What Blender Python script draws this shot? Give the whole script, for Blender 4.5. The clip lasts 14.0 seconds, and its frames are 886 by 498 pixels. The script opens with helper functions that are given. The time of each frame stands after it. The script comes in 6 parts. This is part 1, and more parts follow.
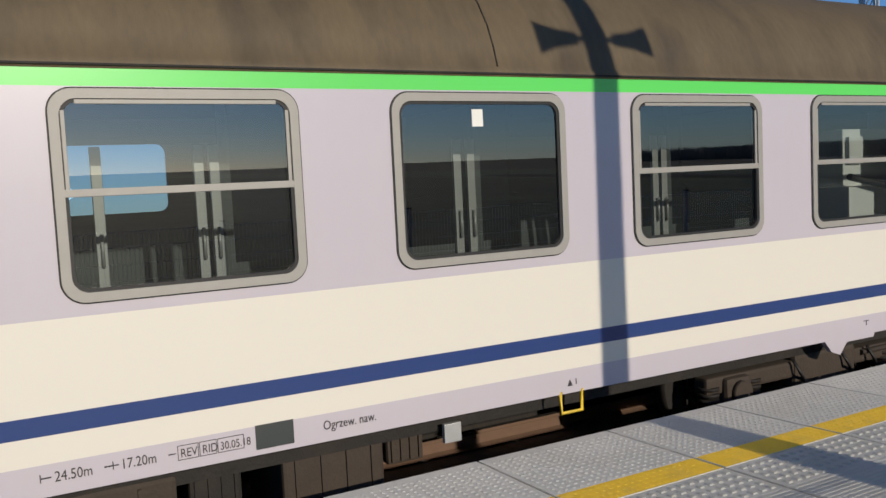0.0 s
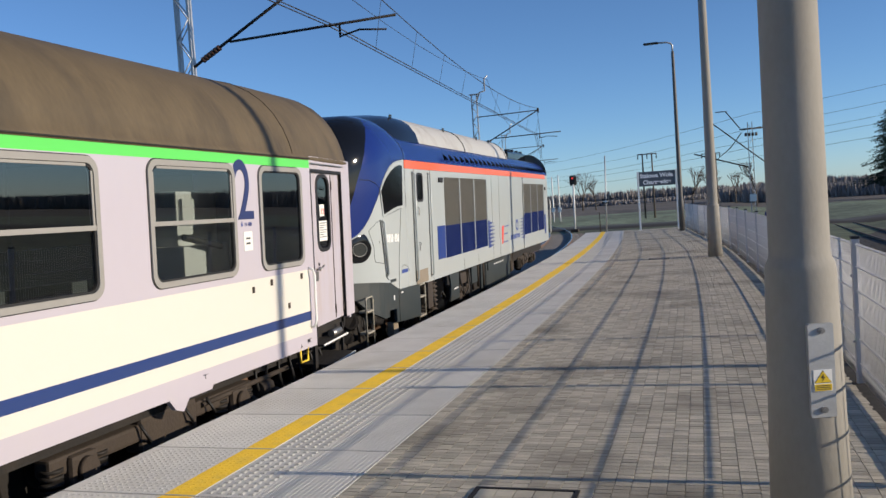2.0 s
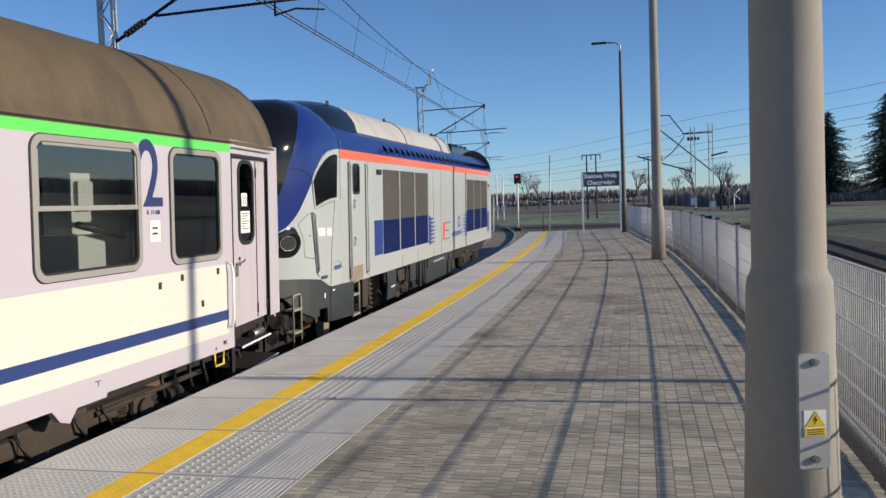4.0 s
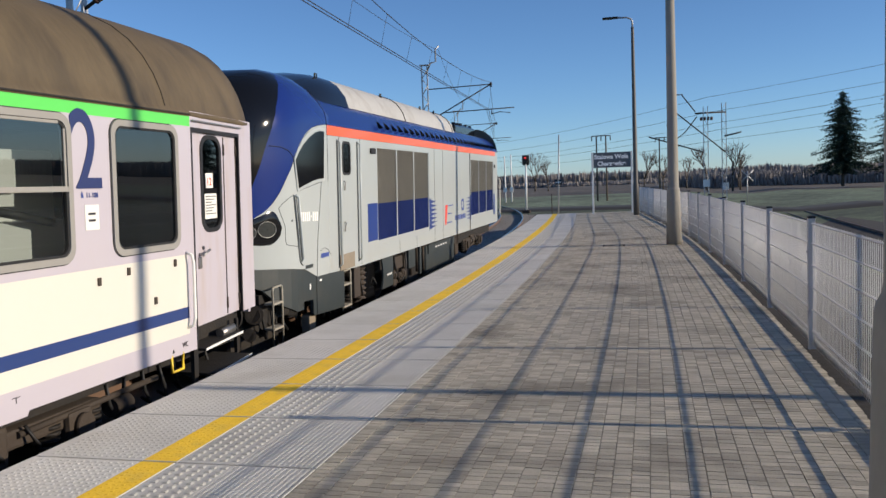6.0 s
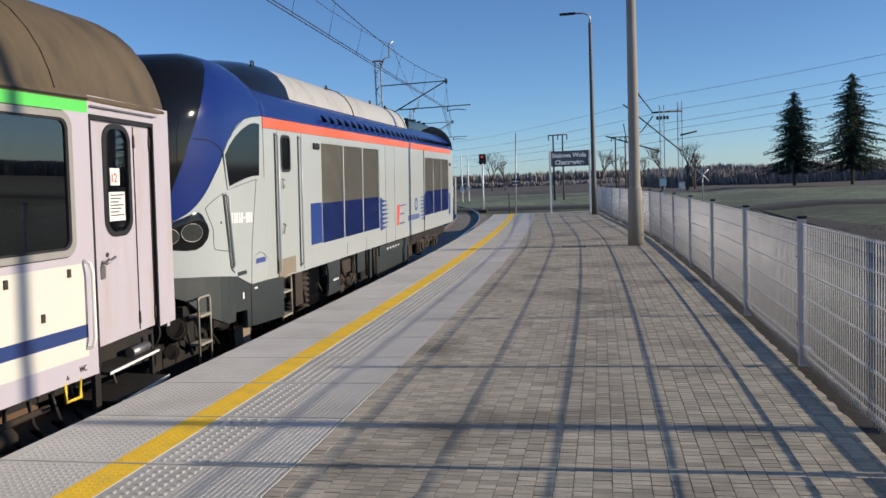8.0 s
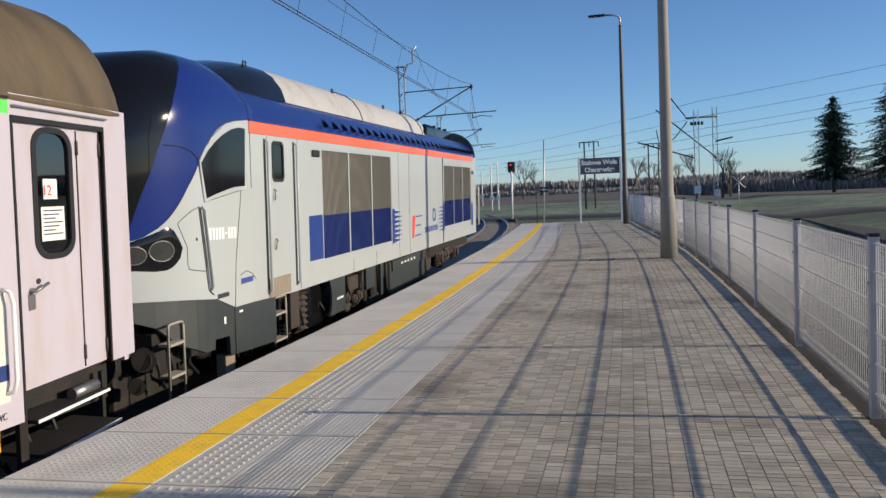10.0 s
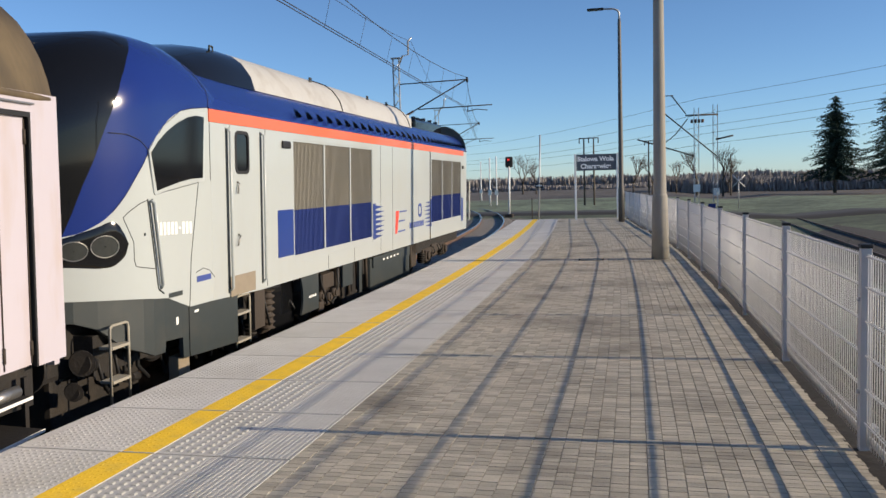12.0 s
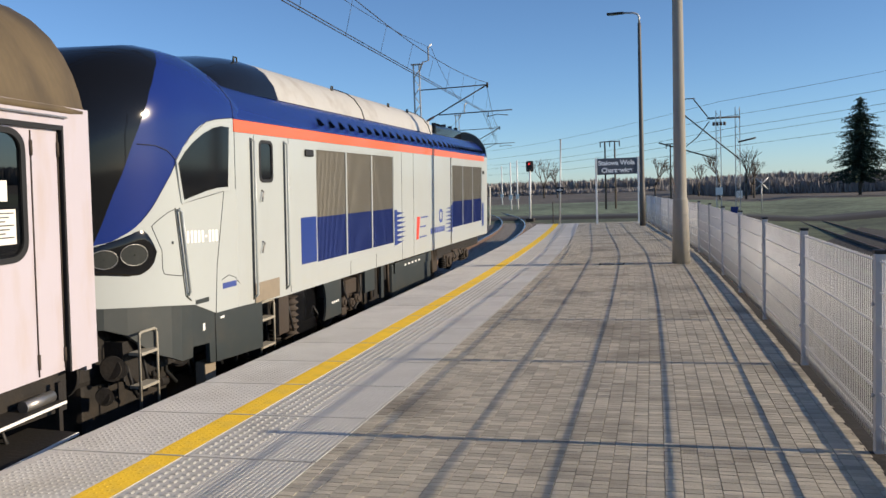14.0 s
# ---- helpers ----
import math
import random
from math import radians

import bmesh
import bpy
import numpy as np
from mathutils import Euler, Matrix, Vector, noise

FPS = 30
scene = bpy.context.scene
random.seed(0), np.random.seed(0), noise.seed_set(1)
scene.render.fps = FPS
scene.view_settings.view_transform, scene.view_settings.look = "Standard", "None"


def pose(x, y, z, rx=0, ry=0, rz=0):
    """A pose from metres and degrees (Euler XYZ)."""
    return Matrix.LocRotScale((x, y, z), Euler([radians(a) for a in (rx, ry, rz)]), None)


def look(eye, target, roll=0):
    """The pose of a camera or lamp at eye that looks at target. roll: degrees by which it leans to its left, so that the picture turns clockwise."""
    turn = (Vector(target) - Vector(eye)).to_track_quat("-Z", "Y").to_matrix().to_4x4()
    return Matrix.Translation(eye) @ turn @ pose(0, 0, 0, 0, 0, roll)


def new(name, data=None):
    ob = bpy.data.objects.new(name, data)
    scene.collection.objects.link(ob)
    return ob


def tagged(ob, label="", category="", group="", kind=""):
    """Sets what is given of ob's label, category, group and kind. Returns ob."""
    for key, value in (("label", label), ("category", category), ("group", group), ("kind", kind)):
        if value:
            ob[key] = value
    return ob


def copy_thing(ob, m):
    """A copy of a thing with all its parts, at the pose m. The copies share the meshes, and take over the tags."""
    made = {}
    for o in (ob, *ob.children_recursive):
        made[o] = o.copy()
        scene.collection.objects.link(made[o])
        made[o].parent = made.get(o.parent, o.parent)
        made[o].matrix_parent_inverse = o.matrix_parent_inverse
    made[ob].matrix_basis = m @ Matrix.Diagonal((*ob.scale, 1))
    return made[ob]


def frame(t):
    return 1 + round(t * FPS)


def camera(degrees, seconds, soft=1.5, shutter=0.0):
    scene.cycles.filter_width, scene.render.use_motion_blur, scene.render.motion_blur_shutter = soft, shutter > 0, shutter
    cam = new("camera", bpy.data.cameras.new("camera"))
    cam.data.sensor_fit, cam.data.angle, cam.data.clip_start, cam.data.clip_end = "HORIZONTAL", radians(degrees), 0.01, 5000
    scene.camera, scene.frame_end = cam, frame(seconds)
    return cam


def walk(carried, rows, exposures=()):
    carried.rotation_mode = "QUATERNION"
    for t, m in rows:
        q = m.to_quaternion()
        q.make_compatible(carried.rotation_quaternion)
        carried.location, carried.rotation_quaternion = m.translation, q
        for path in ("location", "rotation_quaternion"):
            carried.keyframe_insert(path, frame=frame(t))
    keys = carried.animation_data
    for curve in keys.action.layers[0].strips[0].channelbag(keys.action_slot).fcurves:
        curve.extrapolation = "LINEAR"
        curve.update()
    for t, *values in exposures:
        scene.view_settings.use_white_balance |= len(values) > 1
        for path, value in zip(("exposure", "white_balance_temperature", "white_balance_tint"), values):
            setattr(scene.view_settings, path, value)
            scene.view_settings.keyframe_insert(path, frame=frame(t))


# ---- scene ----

cam = camera(55.63, 14.0)
PATH = [
    (0, (5.165, -9.086, 1.562), (3.408, -8.137, 1.458), -3.76),
    (0.5, (5.030, -9.100, 1.600), (3.561, -7.747, 1.488), -3.35),
    (1, (4.943, -9.128, 1.670), (3.815, -7.481, 1.550), -2.95),
    (1.5, (4.952, -9.089, 1.668), (4.174, -7.249, 1.568), -3.88),
    (2, (4.958, -8.978, 1.666), (4.346, -7.077, 1.574), -3.93),
    (2.5, (4.984, -8.800, 1.660), (4.403, -6.889, 1.570), -3.02),
    (3, (4.971, -8.663, 1.662), (4.407, -6.747, 1.564), -2.49),
    (3.5, (4.878, -8.458, 1.648), (4.359, -6.529, 1.544), -1.82),
    (4, (4.839, -8.219, 1.646), (4.356, -6.281, 1.536), -2.19),
    (6.3, (4.703, -6.913, 1.623), (4.188, -4.986, 1.470), -2.21),
    (6.5, (4.709, -6.850, 1.614), (4.178, -4.927, 1.468), -2.15),
    (7, (4.655, -6.576, 1.598), (4.142, -4.648, 1.457), -2.05),
    (7.5, (4.601, -6.339, 1.615), (4.169, -4.392, 1.472), -2.11),
    (8, (4.568, -6.004, 1.599), (4.162, -4.052, 1.443), -2.30),
    (8.2, (4.571, -5.892, 1.610), (4.148, -3.944, 1.454), -2.11),
    (10.3, (4.632, -4.671, 1.608), (4.151, -2.734, 1.476), -2.60),
    (10.5, (4.643, -4.617, 1.627), (4.177, -2.677, 1.493), -2.66),
    (11, (4.706, -4.387, 1.618), (4.263, -2.442, 1.473), -2.88),
    (11.5, (4.800, -4.234, 1.648), (4.322, -2.298, 1.498), -2.12),
    (12, (4.811, -4.144, 1.625), (4.330, -2.208, 1.477), -1.60),
    (12.5, (4.806, -4.086, 1.635), (4.321, -2.151, 1.484), -1.82),
    (13, (4.816, -4.077, 1.654), (4.284, -2.155, 1.502), -1.17),
    (13.5, (4.852, -4.161, 1.647), (4.296, -2.245, 1.502), -1.09),
    (14, (4.852, -4.270, 1.655), (4.322, -2.346, 1.519), -2.00),
]
walk(cam, [(t, look(eye, target, roll)) for t, eye, target, roll in PATH],
     [(0.0, -0.42, 6450, 8), (1.0, -0.28, 6500, 8), (1.6, -0.02, 6650, 9), (2.5, 0.05, 6750, 10), (8.0, 0.03, 6750, 10), (10.5, 0.10, 6950, 10), (11.0, 0.22, 7050, 10), (12.0, 0.24, 7200, 10), (14.0, 0.24, 7250, 10)])

# ---------------------------------------------------------------- world and sun
TRAVEL = Vector((-1.0, -0.035, -0.307))          # the way the sunlight goes
world = bpy.data.worlds.new("world")
scene.world = world
world.use_nodes = True
wn = world.node_tree.nodes
sky = wn.new("ShaderNodeTexSky")
sky.sky_type = "NISHITA"
sky.sun_disc = False
sky.sun_elevation = math.atan2(0.307, 1.0)
sky.sun_rotation = radians(90)
sky.altitude = 150
sky.air_density = 0.74
sky.dust_density = 0.2
sky.ozone_density = 5.6
wn["Background"].inputs["Strength"].default_value = 0.142
world.node_tree.links.new(sky.outputs["Color"], wn["Background"].inputs["Color"])
sun = new("sun", bpy.data.lights.new("sun", "SUN"))
sun.data.energy = 4.9
sun.data.angle = radians(0.53)
sun.data.color = (1.0, 0.87, 0.70)
sun.matrix_world = look((60, 0, 20), Vector((60, 0, 20)) + TRAVEL)
scene.view_settings.exposure = 0.0


# ---------------------------------------------------------------- materials
def mat(name, color, rough=0.6, metal=0.0, var=0.12, scale=6.0, bump=0.0, bscale=60.0, spec=0.5, rand=0.0,
        stain=None, stain_scale=1.5, stain_amount=0.5, stretch=(1, 1, 1), coat=0.0, island=False, by_place=False):
    """A surface with tone variation at two scales, stains, fine relief and a tone of its own for each piece."""
    m = bpy.data.materials.new(name)
    m.use_nodes = True
    nt = m.node_tree
    b = nt.nodes["Principled BSDF"]
    tc = nt.nodes.new("ShaderNodeTexCoord")
    mp = nt.nodes.new("ShaderNodeMapping")
    mp.inputs["Scale"].default_value = stretch
    if by_place:
        nt.links.new(nt.nodes.new("ShaderNodeNewGeometry").outputs["Position"], mp.inputs["Vector"])
    else:
        nt.links.new(tc.outputs["Object"], mp.inputs["Vector"])

    def tex(s, detail=5.0):
        n = nt.nodes.new("ShaderNodeTexNoise")
        n.inputs["Scale"].default_value = s
        n.inputs["Detail"].default_value = detail
        nt.links.new(mp.outputs["Vector"], n.inputs["Vector"])
        return n.outputs["Fac"]

    def math_(op, a, v):
        n = nt.nodes.new("ShaderNodeMath")
        n.operation = op
        for i, s in enumerate((a, v)):
            if isinstance(s, (int, float)):
                n.inputs[i].default_value = s
            else:
                nt.links.new(s, n.inputs[i])
        return n.outputs[0]

    tone = math_("ADD", math_("MULTIPLY", tex(scale), var), math_("MULTIPLY", tex(scale * 9, 3), var * 0.6))
    tone = math_("ADD", tone, 1.0 - var * 0.8)
    if rand:
        if island:
            g = nt.nodes.new("ShaderNodeNewGeometry").outputs["Random Per Island"]
        else:
            g = nt.nodes.new("ShaderNodeObjectInfo").outputs["Random"]
        tone = math_("MULTIPLY", tone, math_("ADD", math_("MULTIPLY", g, rand), 1.0 - rand / 2))
    mix = nt.nodes.new("ShaderNodeMix")
    mix.data_type = "RGBA"
    mix.blend_type = "MULTIPLY"
    mix.inputs["Factor"].default_value = 1.0
    mix.inputs["A"].default_value = (*color, 1)
    comb = nt.nodes.new("ShaderNodeCombineColor")
    for i in range(3):
        nt.links.new(tone, comb.inputs[i])
    nt.links.new(comb.outputs[0], mix.inputs["B"])
    out = mix.outputs["Result"]
    m["base"] = 1
    if stain:
        st = nt.nodes.new("ShaderNodeMix")
        st.data_type = "RGBA"
        st.inputs["B"].default_value = (*stain, 1)
        ramp = nt.nodes.new("ShaderNodeMapRange")
        ramp.inputs["From Min"].default_value = 0.5
        ramp.inputs["From Max"].default_value = 0.75
        ramp.inputs["To Max"].default_value = stain_amount
        nt.links.new(tex(stain_scale, 7), ramp.inputs["Value"])
        nt.links.new(ramp.outputs["Result"], st.inputs["Factor"])
        nt.links.new(out, st.inputs["A"])
        out = st.outputs["Result"]
    nt.links.new(out, b.inputs["Base Color"])
    b.inputs["Roughness"].default_value = rough
    b.inputs["Metallic"].default_value = metal
    b.inputs["Specular IOR Level"].default_value = spec
    b.inputs["Coat Weight"].default_value = coat
    if bump:
        bn = nt.nodes.new("ShaderNodeBump")
        bn.inputs["Strength"].default_value = bump
        bn.inputs["Distance"].default_value = 0.01
        nt.links.new(tex(bscale, 6), bn.inputs["Height"])
        nt.links.new(bn.outputs["Normal"], b.inputs["Normal"])
    return m


def banded(m, bands, axis="Z", limit=None):
    """Paint stripes over a surface: rows of (from, to, colour) along one object axis; limit: the stripes' end along y."""
    nt = m.node_tree
    b = nt.nodes["Principled BSDF"]
    out = b.inputs["Base Color"].links[0].from_socket
    tc = nt.nodes.new("ShaderNodeTexCoord")
    sep = nt.nodes.new("ShaderNodeSeparateXYZ")
    nt.links.new(tc.outputs["Object"], sep.inputs[0])
    for lo, hi, col in bands:
        f = None
        tests = [(axis, "GREATER_THAN", lo), (axis, "LESS_THAN", hi)] + ([("Y", "LESS_THAN", limit)] if limit is not None else [])
        for ax, op, v in tests:
            n = nt.nodes.new("ShaderNodeMath")
            n.operation = op
            nt.links.new(sep.outputs[ax], n.inputs[0])
            n.inputs[1].default_value = v
            if f is None:
                f = n.outputs[0]
            else:
                k = nt.nodes.new("ShaderNodeMath")
                k.operation = "MULTIPLY"
                nt.links.new(f, k.inputs[0])
                nt.links.new(n.outputs[0], k.inputs[1])
                f = k.outputs[0]
        mx = nt.nodes.new("ShaderNodeMix")
        mx.data_type = "RGBA"
        nt.links.new(f, mx.inputs["Factor"])
        nt.links.new(out, mx.inputs["A"])
        mx.inputs["B"].default_value = (*col, 1)
        out = mx.outputs["Result"]
    nt.links.new(out, b.inputs["Base Color"])
    return m


def glass(name, tint=(0.35, 0.42, 0.42), rough=0.01):
    """A tinted pane: mostly clear, with a real mirror sheen."""
    m = bpy.data.materials.new(name)
    m.use_nodes = True
    nt = m.node_tree
    nt.nodes.clear()
    o = nt.nodes.new("ShaderNodeOutputMaterial")
    mx = nt.nodes.new("ShaderNodeMixShader")
    tr = nt.nodes.new("ShaderNodeBsdfTransparent")
    tr.inputs["Color"].default_value = (*tint, 1)
    gl = nt.nodes.new("ShaderNodeBsdfGlossy")
    gl.inputs["Roughness"].default_value = rough
    fr = nt.nodes.new("ShaderNodeFresnel")
    fr.inputs["IOR"].default_value = 2.4
    nt.links.new(fr.outputs[0], mx.inputs[0])
    nt.links.new(tr.outputs[0], mx.inputs[1])
    nt.links.new(gl.outputs[0], mx.inputs[2])
    nt.links.new(mx.outputs[0], o.inputs[0])
    return m


LILAC = (0.47, 0.435, 0.49)
CREAM = (0.66, 0.63, 0.565)
BLUE = (0.020, 0.045, 0.165)
GREEN = (0.11, 0.62, 0.10)
COACH = banded(mat("coach_paint", LILAC, 0.32, var=0.05, scale=1.2, stain=(0.5, 0.47, 0.43), stain_scale=2.2, stain_amount=0.16,
                   stretch=(1, 1, 0.3), coat=0.2), [(0.395, 1.20, CREAM), (0.555, 0.67, BLUE)], limit=-0.07)
banded(COACH, [(2.485, 2.60, GREEN)], limit=0.05)
LILAC_M = mat("lilac_paint", LILAC, 0.35, var=0.06, scale=1.5, stain=(0.40, 0.31, 0.25), stain_scale=5, stain_amount=0.45, stretch=(1, 1, 0.25))
ROOF = mat("grimy_roof", (0.105, 0.077, 0.042), 0.65, var=0.7, scale=1.6, bump=0.35, bscale=14, stain=(0.035, 0.027, 0.018), stain_scale=1.3,
           stain_amount=0.85, stretch=(0.6, 1.5, 0.6))
ALU = mat("window_aluminium", (0.30, 0.29, 0.27), 0.55, 0.15, var=0.15, scale=10)
RUBBER = mat("black_rubber", (0.012, 0.012, 0.013), 0.6, var=0.2)
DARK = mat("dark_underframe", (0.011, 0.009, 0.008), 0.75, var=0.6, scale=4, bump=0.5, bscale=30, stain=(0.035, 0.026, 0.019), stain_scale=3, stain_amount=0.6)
BROWN = mat("brake_dust_steel", (0.042, 0.031, 0.023), 0.8, var=0.5, scale=5, bump=0.5, bscale=30, stain=(0.04, 0.03, 0.025), stain_scale=3, stain_amount=0.7)
STEEL = mat("worn_steel", (0.32, 0.31, 0.30), 0.4, 0.8, var=0.3, scale=12)
GALV = mat("galvanised_steel", (0.45, 0.46, 0.47), 0.5, 0.55, var=0.2, scale=9, bump=0.1)
FENCE = mat("fence_zinc", (0.60, 0.59, 0.58), 0.5, 0.0, var=0.12, scale=9)
POST = mat("fence_post_zinc", (0.47, 0.47, 0.49), 0.5, 0.15, var=0.15, scale=9)
YELLOW = mat("yellow_enamel", (0.75, 0.52, 0.03), 0.45, var=0.2, stain=(0.25, 0.17, 0.05), stain_scale=9, stain_amount=0.6)
INK = mat("black_lettering", (0.03, 0.03, 0.035), 0.5, var=0.1)
INK_BLUE = mat("blue_lettering", (0.04, 0.07, 0.26), 0.45, var=0.1)
INK_NAVY = mat("navy_lettering", (0.022, 0.034, 0.12), 0.45, var=0.1)
INK_RED = mat("red_lettering", (0.7, 0.05, 0.03), 0.5, var=0.1)
WHITE = mat("white_enamel", (0.78, 0.78, 0.76), 0.5, var=0.1)
PAPER = mat("paper", (0.72, 0.72, 0.68), 0.8, var=0.1)
# Near-black for walls, floor and seats alike: the interior's shade is in the colour.
INSIDE = mat("shaded_interior", (0.07, 0.078, 0.078), 0.7, var=0.3)
JAMB = mat("interior_metal", (0.45, 0.45, 0.44), 0.45, 0.3, var=0.15)
GLASS = glass("coach_glass", (0.36, 0.42, 0.43))
GLASS_DARK = glass("cab_glass", (0.10, 0.12, 0.12))
L_GREY = mat("loco_grey", (0.395, 0.43, 0.435), 0.3, var=0.05, scale=1.5, coat=0.3, stain=(0.36, 0.36, 0.33), stain_scale=2.5, stain_amount=0.25, stretch=(1, 1, 0.4))
L_BLUE = mat("loco_blue", (0.010, 0.026, 0.155), 0.25, var=0.08, scale=2, coat=0.1, spec=0.35)
L_BAND = mat("loco_band_blue", (0.014, 0.040, 0.205), 0.35, var=0.1, scale=2, coat=0.1, spec=0.35)
L_BLACK = mat("loco_black", (0.006, 0.0065, 0.008), 0.08, var=0.2, spec=0.35)
L_SEAM = mat("loco_seam", (0.012, 0.016, 0.045), 0.7, var=0.2)
KICK = mat("worn_kick_plate", (0.24, 0.20, 0.15), 0.6, var=0.3, scale=8)
PALE_STEEL = mat("pale_worn_steel", (0.30, 0.28, 0.235), 0.6, var=0.3, scale=12)
L_ORANGE = mat("loco_orange", (0.82, 0.13, 0.05), 0.35, var=0.06, coat=0.3)
L_SKIRT = mat("loco_skirt", (0.030, 0.038, 0.040), 0.5, var=0.2, scale=3, stain=(0.065, 0.058, 0.048), stain_scale=3, stain_amount=0.35)
L_ROOF = mat("loco_roof", (0.50, 0.49, 0.46), 0.5, 0.2, var=0.15, scale=2, stain=(0.25, 0.21, 0.17), stain_scale=2, stain_amount=0.6)
GRILLE = mat("grille_mesh", (0.25, 0.235, 0.20), 0.6, 0.2, var=0.25, scale=3, bump=0.4, bscale=120)
GRILLE_BLUE = mat("grille_mesh_blue", (0.019, 0.042, 0.19), 0.55, var=0.2, scale=3, bump=0.4, bscale=120)
SLAB = mat("concrete_slab", (0.54, 0.53, 0.50), 0.85, var=0.22, scale=3, bump=0.35, bscale=90, rand=0.12, stain=(0.38, 0.36, 0.32), stain_scale=1.2, stain_amount=0.6, by_place=True)
SLAB_YELLOW = mat("yellow_marking", (0.92, 0.58, 0.03), 0.8, var=0.2, scale=5, bump=0.3, bscale=80, stain=(0.55, 0.38, 0.10), stain_scale=6, stain_amount=0.4)
DOME = mat("pale_domes", (0.44, 0.43, 0.395), 0.85, var=0.2, scale=5)
PAVER = mat("grey_paver", (0.475, 0.425, 0.335), 0.9, var=0.4, scale=5, bump=0.5, bscale=70, rand=0.42, stain=(0.17, 0.148, 0.115), stain_scale=0.8, stain_amount=0.95, by_place=True)
PAVER_MANY = mat("grey_paver_field", (0.475, 0.425, 0.335), 0.9, var=0.4, scale=5, bump=0.5, bscale=70, rand=0.42, island=True, stain=(0.17, 0.148, 0.115), stain_scale=0.8, stain_amount=0.95, by_place=True)
JOINT = mat("sandy_joint", (0.27, 0.24, 0.195), 0.95, var=0.4, scale=20)
CONCRETE = mat("pole_concrete", (0.28, 0.265, 0.235), 0.85, var=0.28, scale=5, bump=0.12, bscale=60, stain=(0.24, 0.21, 0.17), stain_scale=3, stain_amount=0.5, stretch=(1, 1, 0.5))
BALLAST = mat("ballast_stone", (0.15, 0.13, 0.115), 0.95, var=0.6, scale=18, bump=1.0, bscale=22, rand=0.5, island=True)
SOIL = mat("dark_soil", (0.032, 0.027, 0.022), 0.95, var=0.5, scale=3, bump=1.0, bscale=12)
RAIL = mat("rusty_rail", (0.16, 0.10, 0.07), 0.6, 0.4, var=0.3, scale=8)
RAILTOP = mat("rail_top", (0.42, 0.40, 0.38), 0.25, 0.9, var=0.15)
BARK = mat("bark", (0.10, 0.08, 0.06), 0.9, var=0.4, scale=5)
NEEDLE = mat("fir_needles", (0.020, 0.040, 0.022), 0.8, var=0.5, scale=2, rand=0.7, island=True)
TWIG = mat("bare_twigs", (0.10, 0.08, 0.065), 0.9, var=0.3)
# Paler than the near twigs: distance haze is mixed into this colour.
HEDGE = mat("hazed_scrub", (0.24, 0.222, 0.215), 0.95, var=0.4, scale=0.2, rand=0.25, island=True)
ROAD = mat("far_asphalt", (0.045, 0.044, 0.043), 0.9, var=0.3, scale=0.6, bump=0.3, bscale=8)
COLUMN = mat("dark_column", (0.10, 0.095, 0.09), 0.6, 0.2, var=0.3, scale=6)
LETTER = mat("sign_white", (0.9, 0.9, 0.9), 0.4, var=0.04)
SIGN = mat("sign_blue_grey", (0.085, 0.10, 0.125), 0.45, var=0.1)
CABLE = mat("black_cable", (0.03, 0.03, 0.032), 0.6, var=0.1)
LENS = mat("lamp_lens", (0.05, 0.055, 0.055), 0.1, 0.3, var=0.5, scale=30)
INSUL = mat("brown_insulator", (0.07, 0.035, 0.025), 0.3, var=0.2)


def ground_material():
    """Winter fields: frosty green, stubble and ploughed brown in strips."""
    m = mat("winter_field", (0.085, 0.095, 0.045), 0.95, var=0.4, scale=0.25, bump=0.6, bscale=3, stain=(0.16, 0.15, 0.10), stain_scale=0.08, stain_amount=0.7)
    banded(m, [(10, 62, (0.075, 0.095, 0.05)), (62, 106, (0.13, 0.165, 0.10)), (106, 420, (0.095, 0.078, 0.062))], axis="Y")
    nt = m.node_tree
    b = nt.nodes["Principled BSDF"]
    out = b.inputs["Base Color"].links[0].from_socket
    geo = nt.nodes.new("ShaderNodeNewGeometry")
    for size, lo, hi in ((0.09, 0.62, 1.35), (0.9, 0.55, 1.45), (4.0, 0.75, 1.25)):
        n = nt.nodes.new("ShaderNodeTexNoise")
        n.inputs["Scale"].default_value = size
        n.inputs["Detail"].default_value = 6.0
        nt.links.new(geo.outputs["Position"], n.inputs["Vector"])
        r = nt.nodes.new("ShaderNodeMapRange")
        r.inputs["From Min"].default_value = 0.3
        r.inputs["From Max"].default_value = 0.7
        r.inputs["To Min"].default_value = lo
        r.inputs["To Max"].default_value = hi
        nt.links.new(n.outputs["Fac"], r.inputs["Value"])
        v = nt.nodes.new("ShaderNodeVectorMath")
        v.operation = "SCALE"
        nt.links.new(out, v.inputs[0])
        nt.links.new(r.outputs["Result"], v.inputs["Scale"])
        out = v.outputs[0]
    nt.links.new(out, b.inputs["Base Color"])
    return m


FIELD = ground_material()


# ---------------------------------------------------------------- mesh helpers
def link(name, bm, material, parent=None, label="", smooth=False):
    me = bpy.data.meshes.new(name)
    bm.normal_update()
    bm.to_mesh(me)
    bm.free()
    for k in (material if isinstance(material, (list, tuple)) else [material]):
        me.materials.append(k)
    if smooth:
        for p in me.polygons:
            p.use_smooth = True
    ob = new(name, me)
    if parent is not None:
        ob.parent = parent
    if label:
        ob["label"] = label
    return ob


def part(name, bm, material, parent, label="", smooth=False):
    return link(name, bm, material, parent, label, smooth)


def empty(name, label, category, m=None, group="", kind=""):
    e = tagged(new(name), label, category, group, kind)
    e.empty_display_size = 0.2
    if m is not None:
        e.matrix_world = m
    return e


